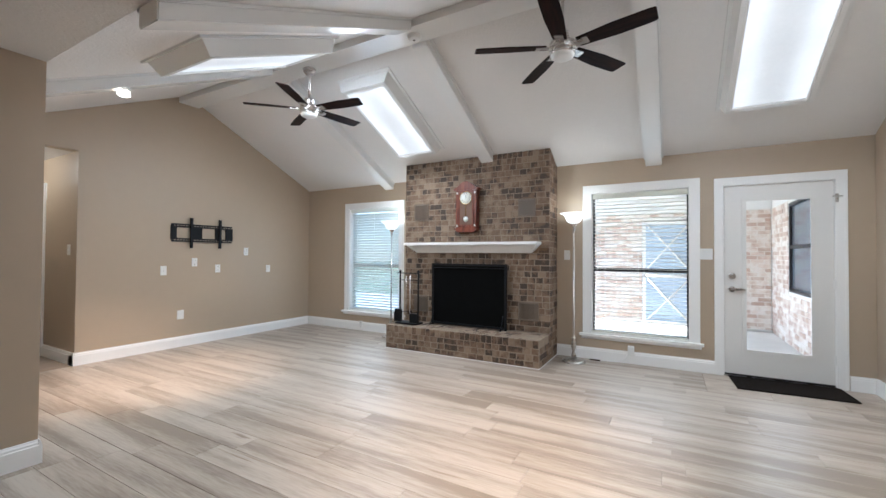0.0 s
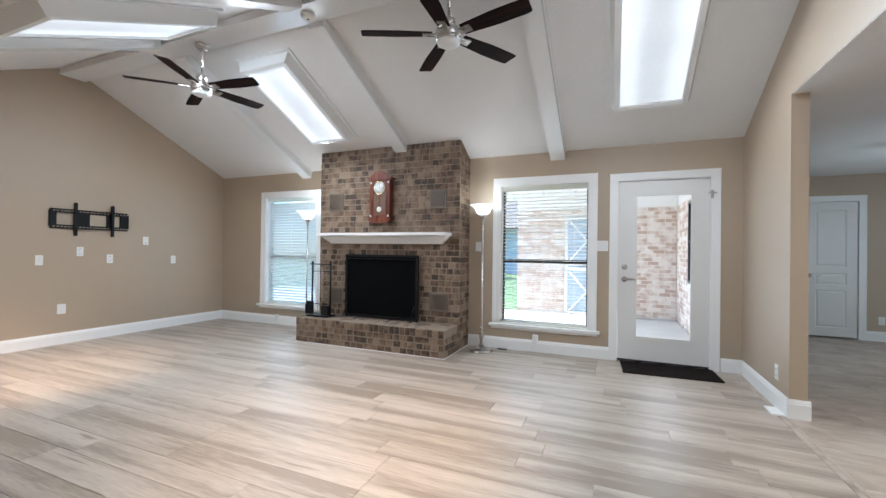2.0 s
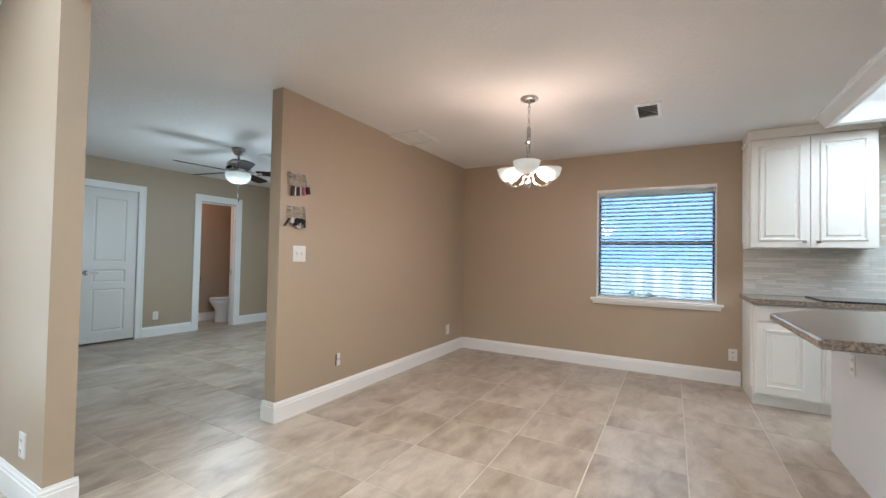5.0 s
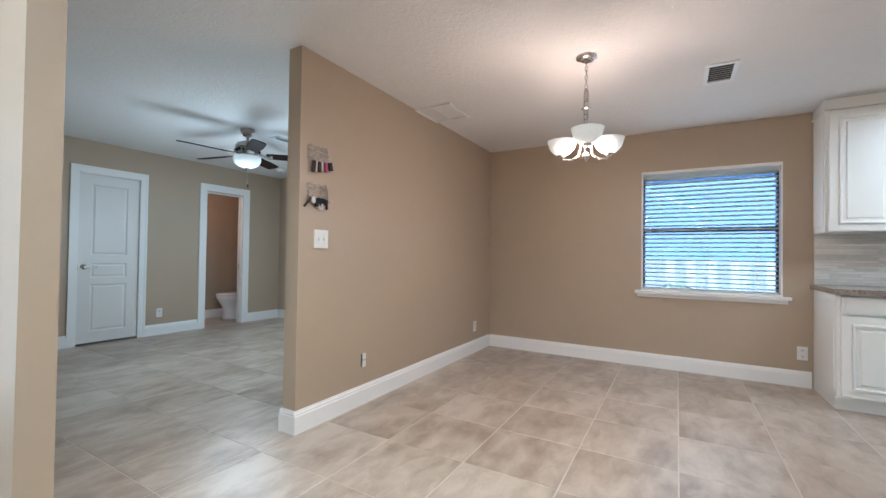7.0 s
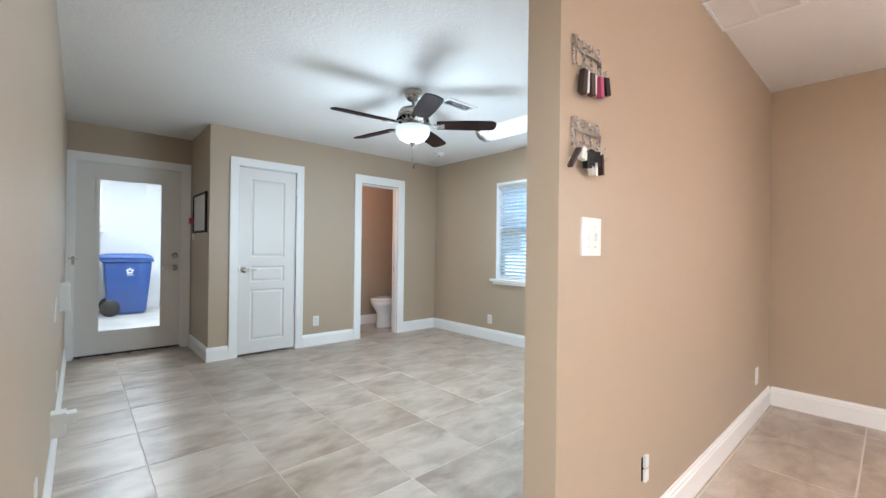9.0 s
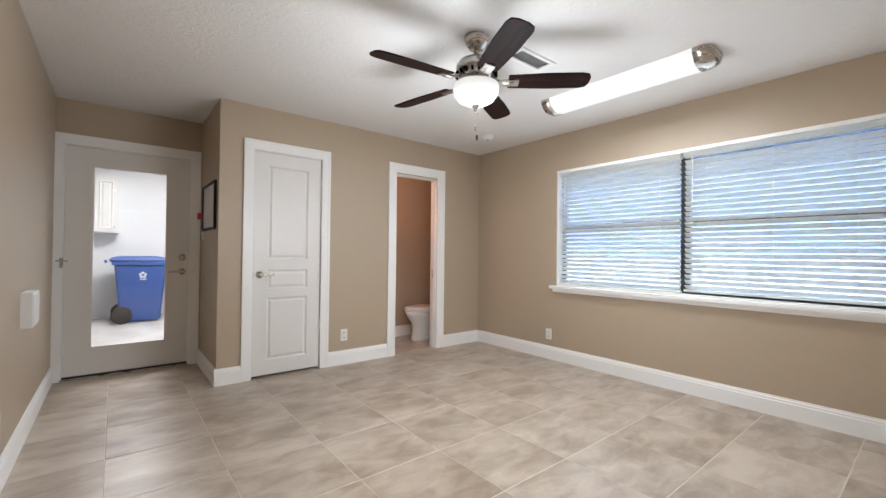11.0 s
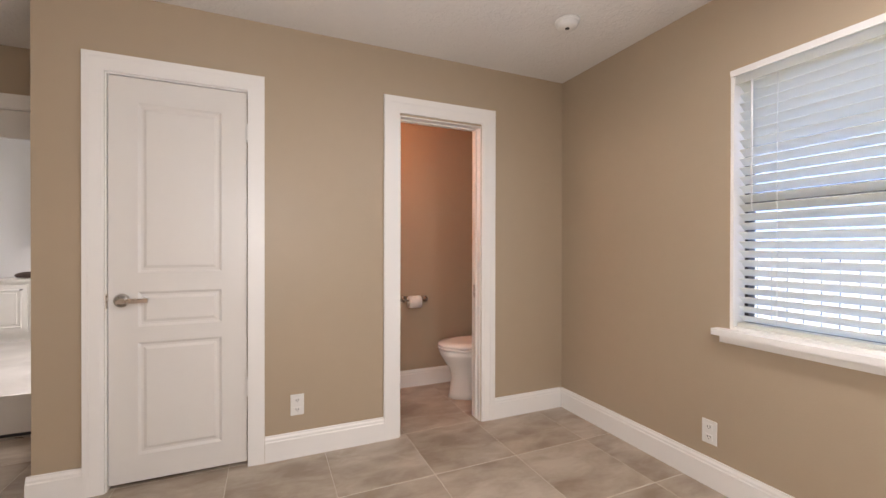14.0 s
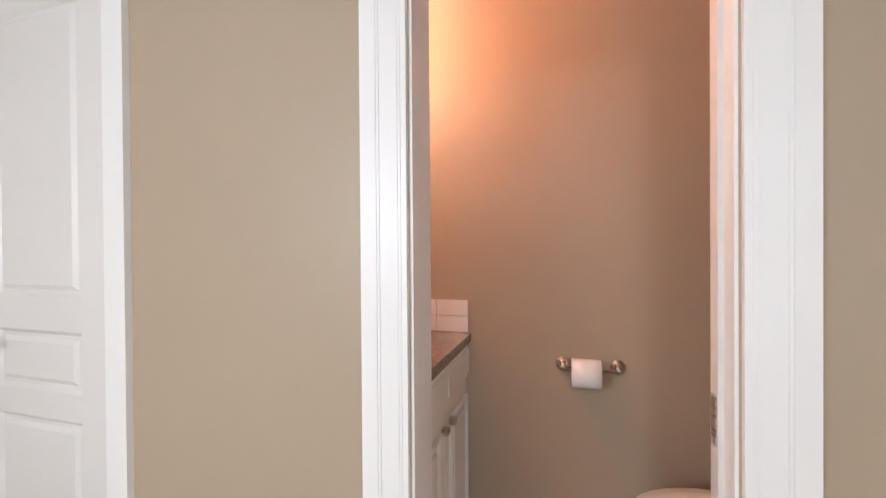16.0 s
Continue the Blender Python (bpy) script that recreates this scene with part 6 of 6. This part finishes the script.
# ---- outside ----
structure("ground", boxes((-60, 70, NY + 0.16, 80, -0.4, -0.14), (EX + 0.2, 70, -60, NY + 0.16, -0.4, -0.14)), M_GRASS, "grass lawn round the house", "lawn")
structure("patio_slab", boxes((-2.2, PX0 - 0.06, NY + 0.16, 10.15, -0.139, -0.07)), M_CONC, "pale concrete patio slab", "patio")
structure("driveway", boxes((-9.0, -2.2, NY + 0.16, 12.4, -0.139, -0.11)), M_CONC, "sunlit concrete drive", "paving")


def brick_wall(name, m, span, z0, z1, holes, label):
    t = tagged(new(name), label, "wall", kind="structure")
    t.matrix_world = m
    bm = bmesh.new()
    for a, b, c, d in wall_pieces(span, z1, holes, z0):
        box(bm, a, b, 0.008, 0.1, c, d)
    part("mortar", bm, M_EMORTAR, t)
    bm = bmesh.new()
    rr = random.Random(3)
    k, z = 0, z0
    while z < z1 - 0.03:
        u = span[0] - (0.1 if k % 2 else 0)
        while u < span[1]:
            a, b = max(u + 0.006, span[0]), min(u + 0.2, span[1])
            zt = min(z + 0.066, z1)
            for h in holes:
                if h[2] - 0.03 < z < h[3]:
                    if a < h[0] < b:
                        b = h[0]
                    if a < h[1] < b:
                        a = h[1]
            if b - a > 0.02 and all(b <= h[0] + 0.001 or a >= h[1] - 0.001 or zt <= h[2] + 0.02 or z >= h[3] for h in holes):
                o = rr.uniform(-0.004, 0.002)
                box(bm, a, b, o, 0.03, z, zt)
            u += 0.206
        z += 0.076
        k += 1
    part("brick_courses", bm, M_EBRICK, t)["kind"] = "stuff"
    return t


brick_wall("wall_patio_far", pose(0, 10.15, 0), (0.06, PX0 - 0.11), -0.14, 2.15, [(1.06, 1.98, -0.14, 2.0)], "red brick patio wall, colours paled for glare")
brick_wall("wall_patio_side", pose(PX0 - 0.1, 0, 0, 0, 0, -90), (-10.15, -NY - 0.16), -0.14, 2.15, [(-8.99, -7.6, 0.74, 2.1)], "red brick side wall of the patio, colours paled for glare")
ww = tagged(new("window_5"), "dark framed window in the patio side wall", "window", kind="structure")
ww.matrix_world = pose(PX0 - 0.1, 0, 0, 0, 0, -90)
part("window_frame", boxes((-8.99, -8.94, 0.01, 0.06, 0.74, 2.1), (-7.65, -7.6, 0.01, 0.06, 0.74, 2.1), (-8.94, -7.65, 0.01, 0.06, 2.05, 2.1), (-8.94, -7.65, 0.01, 0.06, 0.74, 0.79), (-8.94, -7.65, 0.01, 0.06, 1.4, 1.45)), M_SASH, ww)
part("pane", boxes((-8.94, -7.65, 0.04, 0.045, 0.79, 2.05)), mat("dark_glass", (0.10, 0.13, 0.17), 0.08, vary=0.1), ww)
structure("patio_soffit", boxes((-0.15, PX0, NY + 0.16, 10.5, 2.42, 2.5), (0.05, PX0 - 0.0, 10.16, 10.5, 2.15, 2.42), (PX0 - 0.09, PX0 - 0.001, NY + 0.161, 10.15, 2.15, 2.42), (-0.17, -0.15, NY + 0.16, 10.5, 2.38, 2.6)), M_TRIM, "white boarded patio ceiling", "ceiling")
dd = tagged(new("door_6"), "white double-leaf barn door with crossed battens", "door", kind="structure")
dd.matrix_world = pose(1.52, 10.16, -0.1)
part("door_slab", boxes((-0.455, 0.455, 0.0, 0.05, 0, 2.09)), M_SIDING, dd)
bm = bmesh.new()
for z0, z1 in ((0.05, 0.98), (1.08, 2.05)):
    for s in (1, -1):
        tube([(-0.36 * s, -0.012, z0 + 0.05), (0.36 * s, -0.012, z1 - 0.05)], 0.022, 4, bm)
    box(bm, -0.42, 0.42, -0.02, 0, z0 - 0.03, z0 + 0.03)
    box(bm, -0.42, 0.42, -0.02, 0, z1 - 0.03, z1 + 0.03)
box(bm, -0.45, -0.39, -0.02, 0, 0, 2.09)
box(bm, 0.39, 0.45, -0.02, 0, 0, 2.09)
part("battens", bm, M_TRIM, dd)
hs = thing("neighbour_house", pose(-6, 27, -0.14), "blue-grey house across the lawn with shingle roof", "house")
part("wall", boxes((-9, 9, 0, 8, 0, 3.0)), M_SIDING, hs)
part("roof", prism([(-1.0, 2.9), (9.0, 2.9), (4, 5.6)], "x", -9.6, 9.6), M_ROOF, hs)
for x in (-5, -1, 3.5, 6.5):
    wn_ = part("window", boxes((x - 0.6, x + 0.6, -0.05, 0.0, 1.0, 2.3)), M_TRIM, hs)
    part("pane", boxes((x - 0.5, x + 0.5, -0.06, -0.05, 1.08, 2.22)), mat("house_pane", (0.08, 0.1, 0.13), 0.1, vary=0.1), wn_)
h2 = thing("neighbour_house", pose(11.8, 4, -0.14), "low house beside the side yard, blue shade in its wall colour", "house")
# dark blue wall colour imitates shade, since the sun strikes this side
part("wall", boxes((0, 7, -12, 14, 0, 3.3)), mat("side_house_shaded_wall", (0.11, 0.16, 0.27), 0.9, vary=0.15, scale=3, bump=0.3), h2)
part("roof", prism([(-0.5, 3.2), (7.5, 3.2), (3.5, 5.3)], "y", -12.5, 14.5), M_ROOF, h2)
for y in (-7.2, 7.2):
    part("window", boxes((-0.05, 0.0, y - 0.45, y + 0.45, 1.0, 2.3)), M_SASH, h2)
fence = thing("wood_fence", pose(10.7, 0, -0.14), "weathered cedar picket fence along the side yard", "fence")
pm = mesh_of("picket", boxes((-0.01, 0.01, 0, 0.135, 0, 1.25)), M_FENCE)
for k in range(110):
    piece("picket", pm, fence, pose(0, -5.5 + k * 0.15, 0))
for z in (0.3, 0.95):
    part("rail", boxes((0.01, 0.05, -5.5, 11.0, z, z + 0.09)), M_FENCE, fence)


def shrub(x, y, r, h, seed, label, name="shrub"):
    rr = random.Random(seed)
    t = thing(name, pose(x, y, -0.14), label, "shrub" if h < 2 else "tree", "garden plants")
    bm = tube([(0, 0, 0), (0.03, 0.02, h * 0.3), (0, 0.05, h * 0.7)], [0.05 * h, 0.035 * h, 0.012 * h], 8)
    for k in range(6):
        a = k * 1.05
        tube([(0, 0.02, h * 0.3), (0.3 * r * math.cos(a), 0.3 * r * math.sin(a), h * 0.5), (0.7 * r * math.cos(a), 0.7 * r * math.sin(a), h * 0.75)], [0.02 * h, 0.012 * h, 0.004 * h], 6, bm)
    part("trunk", bm, M_BARK, t)
    vs, fs = [], []
    for k in range(int(900 * min(2.0, r))):
        while True:
            p = Vector((rr.uniform(-1, 1), rr.uniform(-1, 1), rr.uniform(-1, 1)))
            if 0.35 < p.length < 1 + 0.18 * noise.noise(p * 2.3 + Vector((seed, 0, 0))):
                break
        c = Vector((p.x * r, p.y * r, h * 0.62 + p.z * h * 0.42))
        q = Euler((rr.uniform(0, 6), rr.uniform(0, 6), rr.uniform(0, 6))).to_matrix()
        s = rr.uniform(0.04, 0.085) * (0.6 + 0.25 * h)
        i = len(vs)
        for u, v in ((-1, 0), (0, -0.45), (1, 0), (0, 0.45)):
            vs.append(c + q @ Vector((u * s, v * s, 0.1 * s * u * u)))
        fs.append((i, i + 1, i + 2, i + 3))
    me = bpy.data.meshes.new("crown")
    me.from_pydata(vs, [], fs)
    me.materials.append(M_LEAF)
    o = new("crown", me)
    o.parent = t


for k, (x, y, r, h) in enumerate(((9.3, 1.9, 0.6, 0.8), (9.4, 3.0, 0.7, 0.85), (9.7, 4.3, 0.55, 0.8))):
    shrub(x, y, r, h, k, "leafy green shrub by the side window")
for k, (x, y, r, h) in enumerate(((-7.5, 21.5, 1.5, 4.2), (-9, 22, 2.2, 6.0), (15, 20, 2.0, 5.5))):
    shrub(x, y, r, h, 20 + k, "leafy green shade tree on the lawn", "tree")

# ---- floor pieces ----
def plank_mesh(l, w):
    bm = boxes((0, l, 0, w, -0.006, 0.0))
    top = [e for e in bm.edges if all(v.co.z > -0.001 for v in e.verts)]
    bmesh.ops.bevel(bm, geom=top, offset=0.0015, segments=1, affect="EDGES")
    return mesh_of("plank", bm, M_PLANK)


PW, PL = 0.182, 1.22
lengths = {}
rng = random.Random(4)
row = 0
y = NY - PW
rest = bmesh.new()
while y > -1.3:
    x = WX - rng.uniform(0.1, PL)
    end = 3.2
    if y + PW > 5.49:
        end = 1.87
    while x < end:
        a, b = max(x, WX), min(x + PL, end)
        if b - a > 0.02:
            if y < 1.0:
                box(rest, a + 0.0008, b - 0.0008, y + 0.0008, y + PW - 0.0008, -0.006, 0.0)
            else:
                key = round(b - a, 3)
                if key not in lengths:
                    lengths[key] = plank_mesh(key - 0.0016, PW - 0.0016)
                piece("plank", lengths[key], wood, Matrix.Translation((a + 0.0008, y + 0.0008, 0)))
        x += PL
    y -= PW
part("plank_rest", rest, M_PLANK, wood)["kind"] = "stuff"


def tile_mesh(w, l):
    bm = boxes((0, w, 0, l, -0.006, 0.0))
    top = [e for e in bm.edges if all(v.co.z > -0.001 for v in e.verts)]
    bmesh.ops.bevel(bm, geom=top, offset=0.002, segments=1, affect="EDGES")
    return mesh_of("tile", bm, M_TILE)


TS, TL = 0.4985, 0.505   # pitch along x and along y
sizes = {}


def lay_tiles(x0, x1, y0, y1, ox, oy, parent):
    g, h = 0.0014, 0.0028
    i0, i1 = math.floor((x0 - ox) / TS), math.ceil((x1 - ox) / TS)
    j0, j1 = math.floor((y0 - oy) / TL), math.ceil((y1 - oy) / TL)
    for i in range(i0, i1):
        for j in range(j0, j1):
            a, b = max(x0, ox + i * TS), min(x1, ox + (i + 1) * TS)
            c, d = max(y0, oy + j * TL), min(y1, oy + (j + 1) * TL)
            if b - a < 0.02 or d - c < 0.02:
                continue
            key = (round(b - a - 2 * g, 3), round(d - c - 2 * h, 3))
            if key not in sizes:
                sizes[key] = tile_mesh(*key)
            piece("tile", sizes[key], parent, Matrix.Translation((a + g, c + h, 0)))


lay_tiles(3.2, EX, -1.3, 5.11, 4.74, 4.018, tiles)
lay_tiles(3.2, EX, 5.11, GY, 4.74, 4.018, tiles)
lay_tiles(1.874, 3.2, 5.49, NY, 1.874, 5.49, wood)
part("transition_strip", bevel(boxes((3.185, 3.215, -1.3, 5.02, 0.0, 0.006)), 0.003), M_PLANK, wood, "pale oak transition strip")
